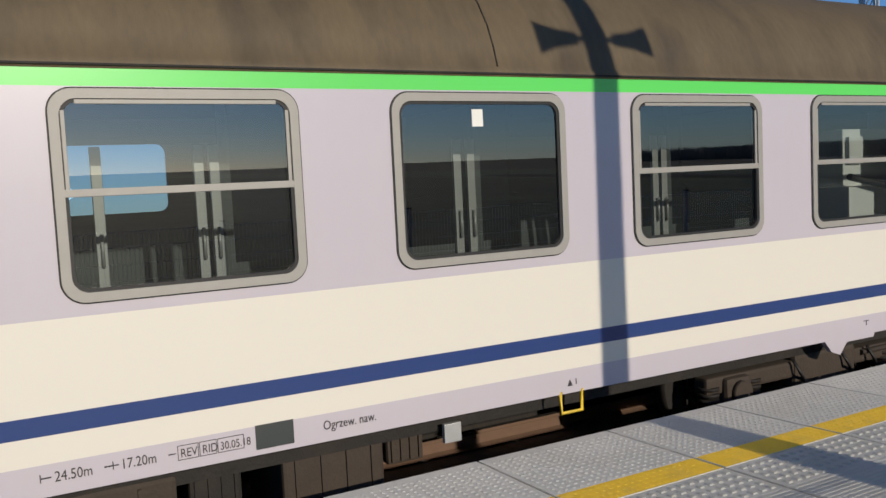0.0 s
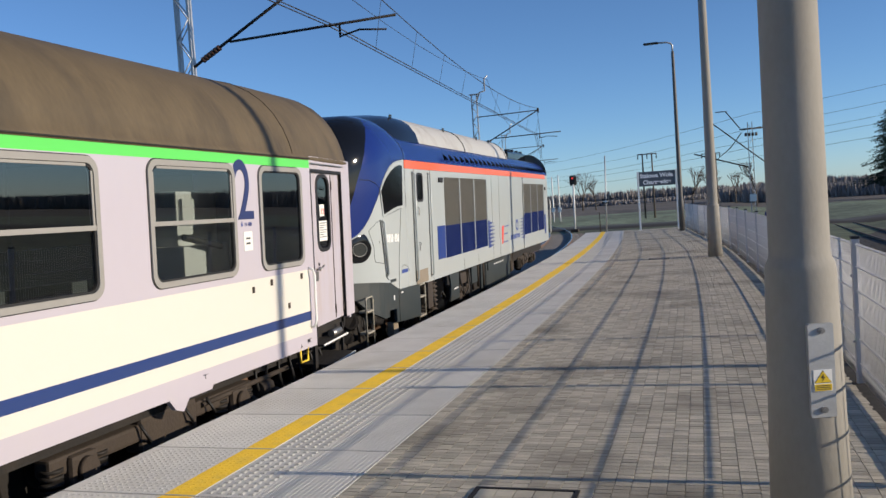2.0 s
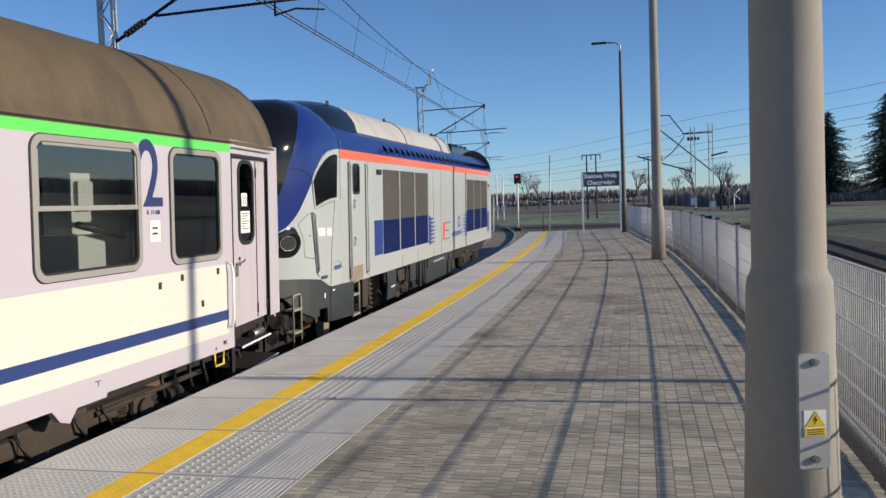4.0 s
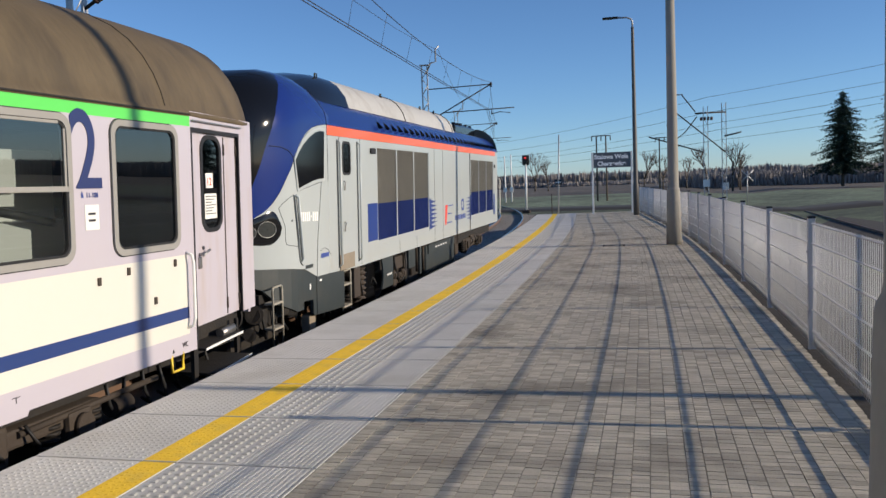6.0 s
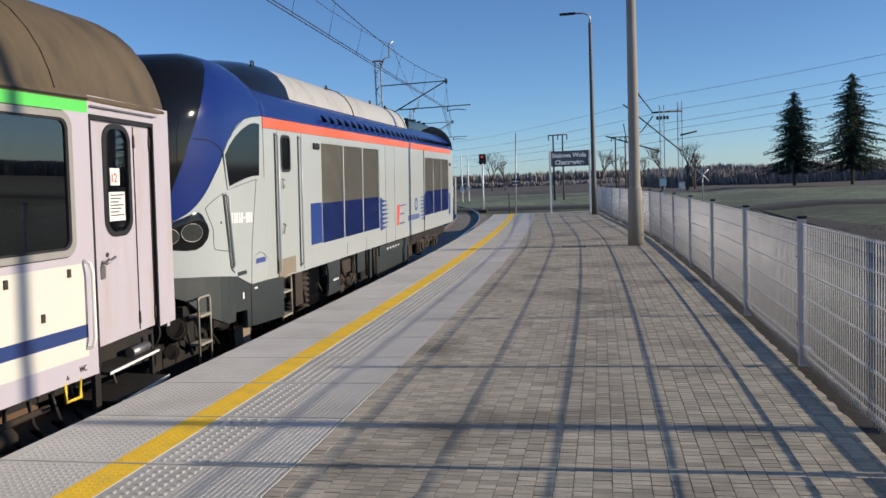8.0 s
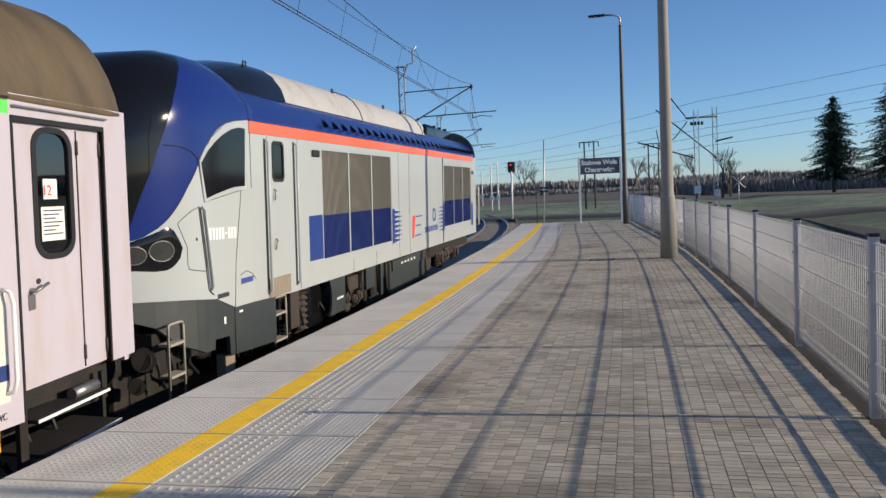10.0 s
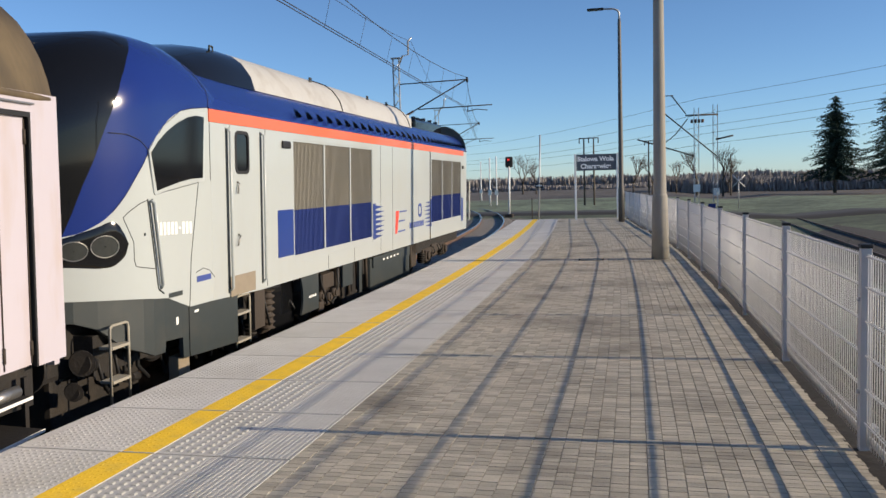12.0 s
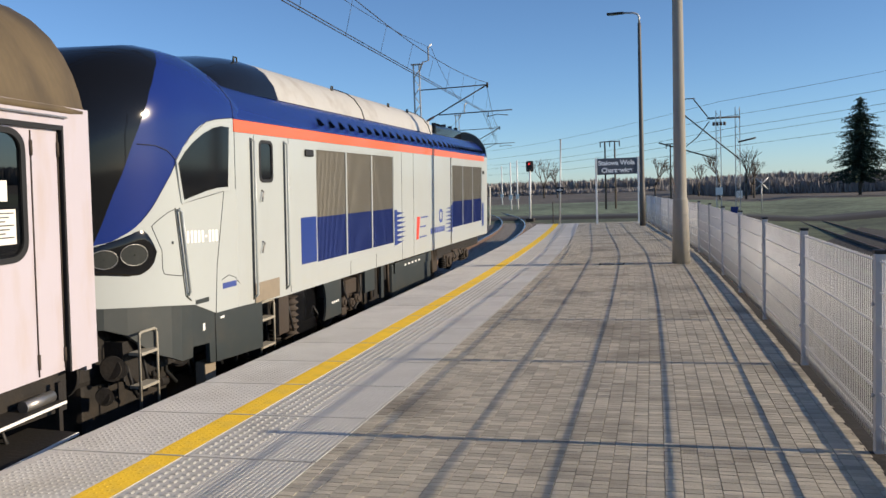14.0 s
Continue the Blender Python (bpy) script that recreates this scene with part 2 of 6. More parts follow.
def box(bm, x0, x1, y0, y1, z0, z1, bevel=0.0, mi=0):
    r = bmesh.ops.create_cube(bm, size=1.0, matrix=Matrix.LocRotScale(((x0 + x1) / 2, (y0 + y1) / 2, (z0 + z1) / 2), None, (abs(x1 - x0), abs(y1 - y0), abs(z1 - z0))))
    faces = {f for v in r["verts"] for f in v.link_faces}
    for f in faces:
        f.material_index = mi
    if bevel:
        edges = {e for v in r["verts"] for e in v.link_edges}
        bmesh.ops.bevel(bm, geom=list(edges), offset=bevel, segments=2, affect="EDGES", profile=0.6)
    return bm


def rod(bm, a, b, r0, r1=None, n=8, mi=0):
    """A tapered round bar from a to b."""
    a, b = Vector(a), Vector(b)
    d = b - a
    q = d.to_track_quat("Z", "Y").to_matrix().to_4x4()
    r = bmesh.ops.create_cone(bm, cap_ends=True, segments=n, radius1=r0, radius2=r0 if r1 is None else r1, depth=d.length,
                              matrix=Matrix.Translation((a + b) / 2) @ q)
    for f in {f for v in r["verts"] for f in v.link_faces}:
        f.material_index = mi
        f.smooth = len(f.verts) == 4
    return bm


def tube(bm, pts, r, n=8, mi=0):
    """One round bar along a bent line."""
    pts = [Vector(p) for p in pts]
    rings = []
    for i, p in enumerate(pts):
        d = (pts[min(i + 1, len(pts) - 1)] - pts[max(i - 1, 0)]).normalized()
        side = d.cross(Vector((0, 0, 1)) if abs(d.z) < 0.9 else Vector((1, 0, 0))).normalized()
        if rings and side.dot(last) < 0:
            side = -side
        last = side
        up = side.cross(d)
        rings.append([p + (side * math.cos(2 * math.pi * k / n) + up * math.sin(2 * math.pi * k / n)) * r for k in range(n)])
    return sweep(bm, rings, closed=True, mi=mi)


def rounded(y0, y1, z0, z1, r, n=6):
    """The outline of a rounded rectangle in (y, z)."""
    out = []
    for cy, cz, a0 in ((y1 - r, z1 - r, 0), (y0 + r, z1 - r, 90), (y0 + r, z0 + r, 180), (y1 - r, z0 + r, 270)):
        for i in range(n + 1):
            a = radians(a0 + 90 * i / n)
            out.append((cy + r * math.cos(a), cz + r * math.sin(a)))
    return out


def plate(bm, outer, holes, x, thick, mi=0):
    """A plate in the plane of (y, z) at x, going back by thick, with holes right through."""
    start = set(bm.faces)
    edges = []
    for loop in [outer] + list(holes):
        vs = [bm.verts.new((x, y, z)) for y, z in loop]
        edges += [bm.edges.new((vs[i], vs[(i + 1) % len(vs)])) for i in range(len(vs))]
    bmesh.ops.triangle_fill(bm, use_beauty=True, edges=edges, normal=(1, 0, 0))
    faces = [f for f in bm.faces if f not in start]
    for f in faces:
        f.normal_update()
        if f.normal.x < 0:
            f.normal_flip()
        f.material_index = mi
    if thick:
        r = bmesh.ops.extrude_face_region(bm, geom=faces)
        bmesh.ops.translate(bm, verts=[v for v in r["geom"] if isinstance(v, bmesh.types.BMVert)], vec=(-thick, 0, 0))
        bmesh.ops.recalc_face_normals(bm, faces=[f for f in bm.faces if f not in start])
    return bm


def sweep(bm, rings, closed=False, mi=0, caps=True):
    """Skin over rings of equal length."""
    vs = [[bm.verts.new(p) for p in ring] for ring in rings]
    n = len(vs[0])
    for a, b in zip(vs[:-1], vs[1:]):
        for i in range(n if closed else n - 1):
            f = bm.faces.new((a[i], a[(i + 1) % n], b[(i + 1) % n], b[i]))
            f.material_index = mi
            f.smooth = True
    if caps and closed:
        bm.faces.new(vs[0][::-1]).material_index = mi
        bm.faces.new(vs[-1]).material_index = mi
    return bm


def words(name, text, size, material, parent, m, label="", extrude=0.0015, width=1.0, bold=0.0):
    """Lettering as a mesh, lying in the local xy plane of m."""
    cu = bpy.data.curves.new(name, "FONT")
    cu.body = text
    cu.size = size
    cu.extrude = extrude
    cu.offset = bold
    tmp = bpy.data.objects.new(name, cu)
    me = bpy.data.meshes.new_from_object(tmp)
    bpy.data.objects.remove(tmp)
    me.materials.clear()
    me.materials.append(material)
    ob = new(name, me)
    ob.parent = parent
    ob.matrix_local = m @ Matrix.Diagonal((width, 1, 1, 1))
    if label:
        ob["label"] = label
    return ob


SIDE = Matrix(((0, 0, 1, 0), (1, 0, 0, 0), (0, 1, 0, 0), (0, 0, 0, 1)))      # text lying on a face that looks to +x


def on_side(y, z, x=0.004):
    return Matrix.Translation((x, y, z)) @ SIDE


# ---------------------------------------------------------------- the line of track and platform
BEND, RADIUS = -6.8, 413.0                      # a long gentle bend to the left
BEND_2, RADIUS_2 = 36.0, 190.0                  # and a tighter one beyond the platform


def heading(s):
    return max(0.0, min(s, BEND_2) - BEND) / RADIUS + max(0.0, s - BEND_2) / RADIUS_2


def arc(x, y, a, r, turn):
    """From (x, y), heading a, along a bend to the left of radius r through an angle."""
    return x - r * (math.cos(a) - math.cos(a + turn)), y + r * (math.sin(a + turn) - math.sin(a))


def at(off, s, z=0.0):
    """A place by its distance from the line's zero and its distance along it."""
    x, y = 0.0, min(s, BEND)
    if s > BEND:
        x, y = arc(x, y, 0.0, RADIUS, (min(s, BEND_2) - BEND) / RADIUS)
    if s > BEND_2:
        x, y = arc(x, y, heading(BEND_2), RADIUS_2, (s - BEND_2) / RADIUS_2)
    a = heading(s)
    return Vector((x + off * math.cos(a), y + off * math.sin(a), z))


def fence_off(s):
    return 6.10 - 0.030 * min(max(s - 16, 0), 11)


EDGE, LINE, DOTS, RIBS, PAVE = 0.80, 1.58, 1.82, 2.235, 2.745
RAIL_Z = -0.62
TRACK = -1.03
END_S = 34.6
BACK_S = -26.0


# ---------------------------------------------------------------- ground, ballast and rails
def ground_height(x, y):
    cut = 0.55 * max(0.0, 1 - abs(x - 14) / 6.0)
    return -1.05 - cut - 0.02 * max(0.0, min(x - 8, 20)) + 0.011 * max(0.0, min(y - 30, 60)) - 0.2 * noise.noise(Vector((x * 0.02, y * 0.02, 0)))


def build_ground():
    bm = bmesh.new()
    xs = [-2500, -900, -400, -200, -100, -60, -40, -25, -15, -10, -6, -3, 0, 3, 6, 9, 12, 16, 20, 26, 34, 44, 60, 90, 150, 300, 900, 2500]
    ys = [-1500, -500, -150, -60, -30, -15, 0, 10, 20, 30, 40, 50, 60, 70, 80, 90, 100, 110, 130, 160, 220, 320, 500, 1000, 3000]
    rows = [[bm.verts.new((x, y, ground_height(x, y))) for x in xs] for y in ys]
    for a, b in zip(rows[:-1], rows[1:]):
        for i in range(len(xs) - 1):
            bm.faces.new((a[i], a[i + 1], b[i + 1], b[i]))
    tagged(link("ground", bm, FIELD, smooth=True), "frosty winter fields, green and ploughed brown", "ground", kind="structure")


def build_ballast(name, off, s0, s1, shift, half=2.2, z=-0.80, stones=2200, seen=(-9, 60), low=-1.25, material=None):
    """A trapezoid bed of stones along the line."""
    bm = bmesh.new()
    rings = []
    s = s0
    while s <= s1:
        rings.append([shift(off + a, s, b) for a, b in ((-half - 0.9, low), (-half, z), (half, z), (half + 0.9, low))])
        s += 3.0
    sweep(bm, rings, caps=False)
    rnd = random.Random(len(name))
    for _ in range(stones):
        o, s = off + rnd.uniform(-half, half), rnd.uniform(*seen)
        p = shift(o, s, z + rnd.uniform(0, 0.02))
        r = rnd.uniform(0.02, 0.045)
        vs = [bm.verts.new(p + Vector((r * math.cos(a) * rnd.uniform(0.7, 1.2), r * math.sin(a) * rnd.uniform(0.7, 1.2), rnd.uniform(-0.01, 0.015)))) for a in (0, 1.6, 3.1, 4.7)]
        top = bm.verts.new(p + Vector((0, 0, r * rnd.uniform(0.5, 0.9))))
        for i in range(4):
            bm.faces.new((vs[i], vs[(i + 1) % 4], top))
    tagged(link(name, bm, material or BALLAST), "bed of grey-brown crushed stone ballast", "ballast", kind="stuff")


def build_rails(off, s0, s1, shift, top, crown=None):
    for side in (-0.75, 0.75):
        bm = bmesh.new()
        prof = ((-0.07, -0.16), (0.07, -0.16), (0.012, -0.13), (0.012, -0.04), (0.036, -0.03), (0.036, 0), (-0.036, 0), (-0.036, -0.03), (-0.012, -0.04), (-0.012, -0.13))
        rings, s = [], s0
        while s <= s1:
            rings.append([shift(off + side + a, s, top + b) for a, b in prof])
            s += 1.5
        sweep(bm, rings, closed=True)
        for f in bm.faces:
            f.smooth = False
            if f.calc_center_median().z > top - 0.004:
                f.material_index = 1
        tagged(link("rail", bm, [RAIL, crown or RAILTOP]), "rusty steel rail with a shiny running top", "rail", group="rails", kind="structure")


def build_sleepers(off, s0, s1, shift, top):
    bm = bmesh.new()
    box(bm, -1.3, 1.3, -0.13, 0.13, -0.34, -0.17, 0.02)
    first = tagged(link("sleeper", bm, CONCRETE), "grey concrete railway sleeper", "sleeper", group="sleepers of the line", kind="structure")
    s, k = s0, 0
    while s < s1:
        a = heading(s) if shift is at else 0.0
        m = Matrix.Translation(shift(off, s, top)) @ Matrix.Rotation(a, 4, "Z")
        if k == 0:
            first.matrix_world = m
        else:
            copy_thing(first, m)
        s += 0.62
        k += 1


def side_line(off, s, z=0.0):
    """The second line, running off to the right behind the fence."""
    return Vector((off + 0.0035 * max(s - 5, 0) ** 1.35, s, z))


build_ground()
build_ballast("ballast", TRACK, -27, 130, at, seen=(-9, 75))
build_rails(TRACK, -27, 130, at, RAIL_Z)
build_sleepers(TRACK, -11, -7.2, at, RAIL_Z)
build_sleepers(TRACK, 19, 66, at, RAIL_Z)
build_ballast("ballast", 13.5, -27, 140, side_line, half=4.6, z=-1.42, stones=2500, seen=(-5, 40), low=-1.9, material=SOIL)
build_rails(13.5, -27, 140, side_line, -1.30, RAIL)


# ---------------------------------------------------------------- platform
platform = empty("platform", "railway platform of concrete slabs and grey pavers", "platform", kind="structure")


def build_platform_core():
    bm = bmesh.new()
    rings, s = [], BACK_S
    while s <= END_S + 0.01:
        f = fence_off(s) + 0.35
        rings.append([at(EDGE + 0.06, s, -0.006), at(EDGE + 0.06, s, -1.2), at(f + 0.8, s, -1.2), at(f, s, -0.06), at(f - 0.32, s, -0.006)])
        s += 1.06
    sweep(bm, rings, closed=True)
    for f in bm.faces:
        f.smooth = False
    part("bedding", bm, JOINT, platform, "sandy bedding that shows in the joints")
    bm = bmesh.new()
    rings, s = [], BACK_S
    while s <= END_S + 0.01:
        rings.append([at(EDGE + 0.02, s, -0.10), at(EDGE + 0.02, s, -1.2), at(EDGE + 0.14, s, -1.2), at(EDGE + 0.14, s, -0.10)])
        s += 1.06
    sweep(bm, rings, closed=True)
    part("retaining_wall", bm, CONCRETE, platform)
    # the strip of earth along the fence
    bm = bmesh.new()
    rings, s = [], BACK_S
    while s <= END_S + 0.01:
        rings.append([at(fence_off(s) - 0.07, s, -0.001), at(fence_off(s) + 0.05, s, 0.008 + 0.012 * math.sin(s * 3.1)), at(fence_off(s) + 0.3, s, -0.02)])
        s += 0.53
    sweep(bm, rings, caps=False)
    part("earth_strip", bm, SOIL, platform, "dark earth strip under the fence")


def studs(bm, x0, x1, y0, y1, pitch, r, h, mi, shift=True):
    """Small flat-topped studs on a grid, every second row shifted."""
    ny, nx = int((y1 - y0) / pitch), int((x1 - x0) / pitch)
    for j in range(ny):
        for i in range(nx):
            cx = x0 + (i + 0.5) * (x1 - x0) / nx + (pitch * 0.25 if shift and j % 2 else 0)
            cy = y0 + (j + 0.5) * (y1 - y0) / ny
            if cx + r > x1:
                continue
            lo = [bm.verts.new((cx + a * r, cy + b * r, 0)) for a, b in ((-1, -1), (1, -1), (1, 1), (-1, 1))]
            hi = [bm.verts.new((cx + a * r * 0.6, cy + b * r * 0.6, h)) for a, b in ((-1, -1), (1, -1), (1, 1), (-1, 1))]
            for k in range(4):
                bm.faces.new((lo[k], lo[(k + 1) % 4], hi[(k + 1) % 4], hi[k])).material_index = mi
            bm.faces.new(hi).material_index = mi


def build_slabs():
    bm = bmesh.new()
    box(bm, EDGE, LINE, -0.494, 0.494, -0.10, 0, 0.006)
    studs(bm, EDGE + 0.08, LINE - 0.01, -0.47, 0.47, 0.048, 0.012, 0.003, 0, False)
    box(bm, LINE + 0.002, DOTS, -0.494, 0.494, -0.10, 0.001, 0.005, 1)
    studs(bm, LINE + 0.02, DOTS - 0.01, -0.47, 0.47, 0.048, 0.012, 0.0026, 1, False)
    me1 = bpy.data.meshes.new("edge_slab")
    bm.to_mesh(me1)
    bm.free()
    me1.materials.append(SLAB)
    me1.materials.append(SLAB_YELLOW)
    bm = bmesh.new()
    box(bm, DOTS + 0.008, RIBS, -0.494, 0.494, -0.08, 0, 0.005)
    studs(bm, DOTS + 0.03, RIBS - 0.01, -0.47, 0.47, 0.066, 0.019, 0.0065, 1, False)
    box(bm, RIBS + 0.002, PAVE - 0.03, -0.494, 0.494, -0.08, 0.001, 0.005)
    for k in range(13):
        x = RIBS + 0.03 + k * 0.036
        box(bm, x - 0.009, x + 0.009, -0.485, 0.485, 0.0, 0.0028)
    box(bm, PAVE - 0.022, PAVE - 0.004, -0.497, 0.497, -0.05, 0.003, 0.002, 1)
    me2 = bpy.data.meshes.new("guide_slab")
    bm.to_mesh(me2)
    bm.free()
    me2.materials.append(SLAB)
    me2.materials.append(DOME)
    s = -11.09
    while s < END_S - 0.4:
        m = Matrix.Translation(at(0, s)) @ Matrix.Rotation(heading(s), 4, "Z")
        for nm, me in (("edge_slab", me1), ("guide_slab", me2)):
            ob = new(nm, me)
            ob.parent = platform
            ob.matrix_local = m
        s += 1.0


def build_pavers():
    w, d = 0.1, 0.0625
    me = None
    rnd = random.Random(4)
    many = bmesh.new()
    s = -10.5
    row = 0
    while s < END_S - 0.05:
        off, col = PAVE + 0.002 + w / 2, 0
        while off < fence_off(s) - 0.05:
            jig = (0.0, 0.012, -0.006, 0.018, 0.006)[col % 5]
            p = at(off, s + jig, rnd.uniform(-0.0014, 0.0014))
            rot = Matrix.Rotation(heading(s) + rnd.uniform(-0.008, 0.008), 4, "Z") @ Matrix.Rotation(rnd.uniform(-0.007, 0.007), 4, "X")
            m = Matrix.Translation(p) @ rot
            if -0.4 < s < 0.16:
                if me is None:
                    bm = bmesh.new()
                    paver_shape(bm, Matrix(), w, d)
                    me = bpy.data.meshes.new("paver")
                    bm.to_mesh(me)
                    bm.free()
                    me.materials.append(PAVER)
                ob = new("paver", me)
                ob.parent = platform
                ob.matrix_local = m
            else:
                paver_shape(many, m, w, d)
            off += w
            col += 1
        s += d
        row += 1
    tagged(part("pavers", many, PAVER_MANY, platform, "grey concrete pavers laid in columns"), kind="stuff")


def paver_shape(bm, m, w, d):
    a, b, c = w / 2 - 0.0009, d / 2 - 0.0011, 0.0018
    top = [bm.verts.new(m @ Vector((x * (a - c), y * (b - c), 0))) for x, y in ((-1, -1), (1, -1), (1, 1), (-1, 1))]
    low = [bm.verts.new(m @ Vector((x * a, y * b, -0.010))) for x, y in ((-1, -1), (1, -1), (1, 1), (-1, 1))]
    bm.faces.new(top)
    for i in range(4):
        bm.faces.new((low[i], low[(i + 1) % 4], top[(i + 1) % 4], top[i]))


def drain(x, y, w=0.62, d=0.42):
    e = empty("drain_cover", "paver-filled drain cover in a dark steel surround", "drain", Matrix.Translation((x, y, 0.006)))
    bm = bmesh.new()
    for a in ((-w / 2, w / 2, -d / 2, -d / 2 + 0.025), (-w / 2, w / 2, d / 2 - 0.025, d / 2), (-w / 2, -w / 2 + 0.025, -d / 2 + 0.025, d / 2 - 0.025), (w / 2 - 0.025, w / 2, -d / 2 + 0.025, d / 2 - 0.025)):
        box(bm, *a, -0.012, 0.004)
    part("rim", bm, DARK, e)
    for i in range(5):
        for j in range(3):
            bm = bmesh.new()
            x0, y0 = -w / 2 + 0.03 + i * (w - 0.06) / 5, -d / 2 + 0.03 + j * (d - 0.06) / 3
            box(bm, x0 + 0.003, x0 + (w - 0.06) / 5 - 0.003, y0 + 0.003, y0 + (d - 0.06) / 3 - 0.003, -0.012, 0.001)
            part("paver", bm, PAVER, e)
    return e


# ---------------------------------------------------------------- fence
def build_fence():
    fence = empty("fence", "galvanised wire-mesh fence along the platform's rear edge", "fence")
    bm = bmesh.new()
    box(bm, -0.03, 0.03, -0.03, 0.03, -0.1, 1.2, 0.004)
    rod(bm, (-0.045, 0, 0.35), (-0.03, 0, 0.35), 0.012)
    rod(bm, (-0.045, 0, 0.9), (-0.03, 0, 0.9), 0.012)
    box(bm, 0.03, 0.07, -0.05, 0.05, 0.12, 0.15)
    box(bm, 0.03, 0.07, -0.05, 0.05, 0.93, 0.96)
    post = bm
    me_post = bpy.data.meshes.new("post")
    post.to_mesh(me_post)
    post.free()
    me_post.materials.append(POST)
    bm = bmesh.new()
    box(bm, -0.034, 0.034, -0.034, 0.034, 1.2, 1.225, 0.006)
    me_cap = bpy.data.meshes.new("cap")
    bm.to_mesh(me_cap)
    bm.free()
    me_cap.materials.append(RUBBER)
    step = 2.53
    bm = bmesh.new()
    half = step / 2 - 0.035
    y = -half
    while y <= half + 0.001:
        rod(bm, (0, y, 0.04), (0, y, 1.17), 0.0034, n=5)
        y += 0.05
    for z in (0.175, 0.375, 0.575, 0.775, 0.975, 1.155):
        for x in (-0.008, 0.008):
            box(bm, x - 0.003, x + 0.003, -half - 0.01, half + 0.01, z - 0.0035, z + 0.0035)
    # Bottom bar added to cast the broad shadow along the fence's foot.
    box(bm, 0.02, 0.03, -half - 0.01, half + 0.01, 0.045, 0.095)
    me_panel = bpy.data.meshes.new("mesh_panel")
    bm.to_mesh(me_panel)
    bm.free()
    me_panel.materials.append(FENCE)
    s = 1.06 - step * 5
    while s < END_S:
        p, q = at(fence_off(s), s), at(fence_off(s + step), s + step)
        a = math.atan2(-(q - p).x, (q - p).y)
        rot = Matrix.Rotation(a, 4, "Z")
        for nm, me, m in (("post", me_post, Matrix.Translation(p) @ rot), ("cap", me_cap, Matrix.Translation(p) @ rot)):
            ob = new(nm, me)
            ob.parent = fence
            ob.matrix_local = m
        if s + step < END_S:
            ob = new("mesh_panel", me_panel)
            ob.parent = fence
            ob.matrix_local = Matrix.Translation((p + q) / 2) @ rot
        s += step


# ---------------------------------------------------------------- poles on the platform
def concrete_pole(x, y, height, r0, r1, lean=(0, 0), name="lamp_post", label="", hatch=True, horns=False, neck=0.71):
    e = empty(name, label, "pole", Matrix.Translation((x, y, 0)) @ Matrix.Rotation(lean[0], 4, "Y") @ Matrix.Rotation(lean[1], 4, "X"))
    bm = bmesh.new()
    n = 32
    prof = [(r0 * 1.0, -0.05), (r0 * 0.88, 0.85), (r0 * 0.83, 1.27), (r0 * 0.825, 1.30), (r0 * 0.80, 1.325), (r0 * (neck + 0.02), 1.35), (r0 * neck, 1.375), (r0 * (neck - 0.04), 2.7), (r0 * (neck - 0.12), 5.0), (r1, height)]
    rings = [[Vector((r * math.cos(2 * math.pi * i / n), r * math.sin(2 * math.pi * i / n), z)) for i in range(n)] for r, z in prof]
    sweep(bm, rings, closed=True)
    part("shaft", bm, CONCRETE, e)
    if hatch:
        bm = bmesh.new()
        plate(bm, rounded(-0.055, 0.055, 0.52, 1.0, 0.008, 2), [], 0.012, 0.03)
        d = part("hatch", bm, GALV, e, "grey steel hatch with two bolts")
        d.matrix_local = Matrix.Rotation(radians(-71), 4, "Z") @ Matrix.Translation((r0 * 0.872 - 0.002, 0, 0.237)) @ Matrix.Diagonal((1, 1, 0.84, 1))
        for z in (0.56, 0.965):
            bm = bmesh.new()
            rod(bm, (0.010, 0, z), (0.022, 0, z), 0.016, n=12)
            rod(bm, (0.020, 0, z), (0.026, 0, z), 0.008, n=6)
            part("bolt", bm, STEEL, d)
        bm = bmesh.new()
        box(bm, 0.0125, 0.0145, -0.04, 0.04, 0.655, 0.765)
        wl = part("warning_label", bm, WHITE, d, "white and yellow high-voltage warning label")
        bm = bmesh.new()
        plate(bm, [(-0.035, 0.70), (0.035, 0.70), (0, 0.758)], [], 0.0165, 0.002)
        box(bm, 0.0145, 0.0165, -0.037, 0.037, 0.658, 0.692)
        part("yellow_field", bm, YELLOW, d)
        bm = bmesh.new()
        plate(bm, [(-0.037, 0.698), (0.037, 0.698), (0, 0.762)], [], 0.0155, 0.001)
        plate(bm, [(0.004, 0.745), (-0.010, 0.724), (0.001, 0.725), (-0.006, 0.706), (0.010, 0.729), (0.0, 0.729)], [], 0.0178, 0.001)
        for k in range(3):
            box(bm, 0.0165, 0.0172, -0.03, 0.03, 0.664 + k * 0.009, 0.668 + k * 0.009)
        part("warning_mark", bm, INK, d)
    if horns:
        for sgn in (-1, 1):
            bm = bmesh.new()
            prof = [(0.05, 0.16), (0.06, 0.24), (0.075, 0.34), (0.13, 0.50), (0.135, 0.51)]
            rings = [[Vector((r * math.cos(2 * math.pi * i / 20), sgn * y, 4.20 + r * math.sin(2 * math.pi * i / 20))) for i in range(20)] for r, y in prof]
            sweep(bm, rings, closed=True)
            rod(bm, (0, 0, 4.20), (0, sgn * 0.18, 4.20), 0.025)
            part("horn_loudspeaker", bm, GALV, e, "grey horn loudspeaker")
    return e


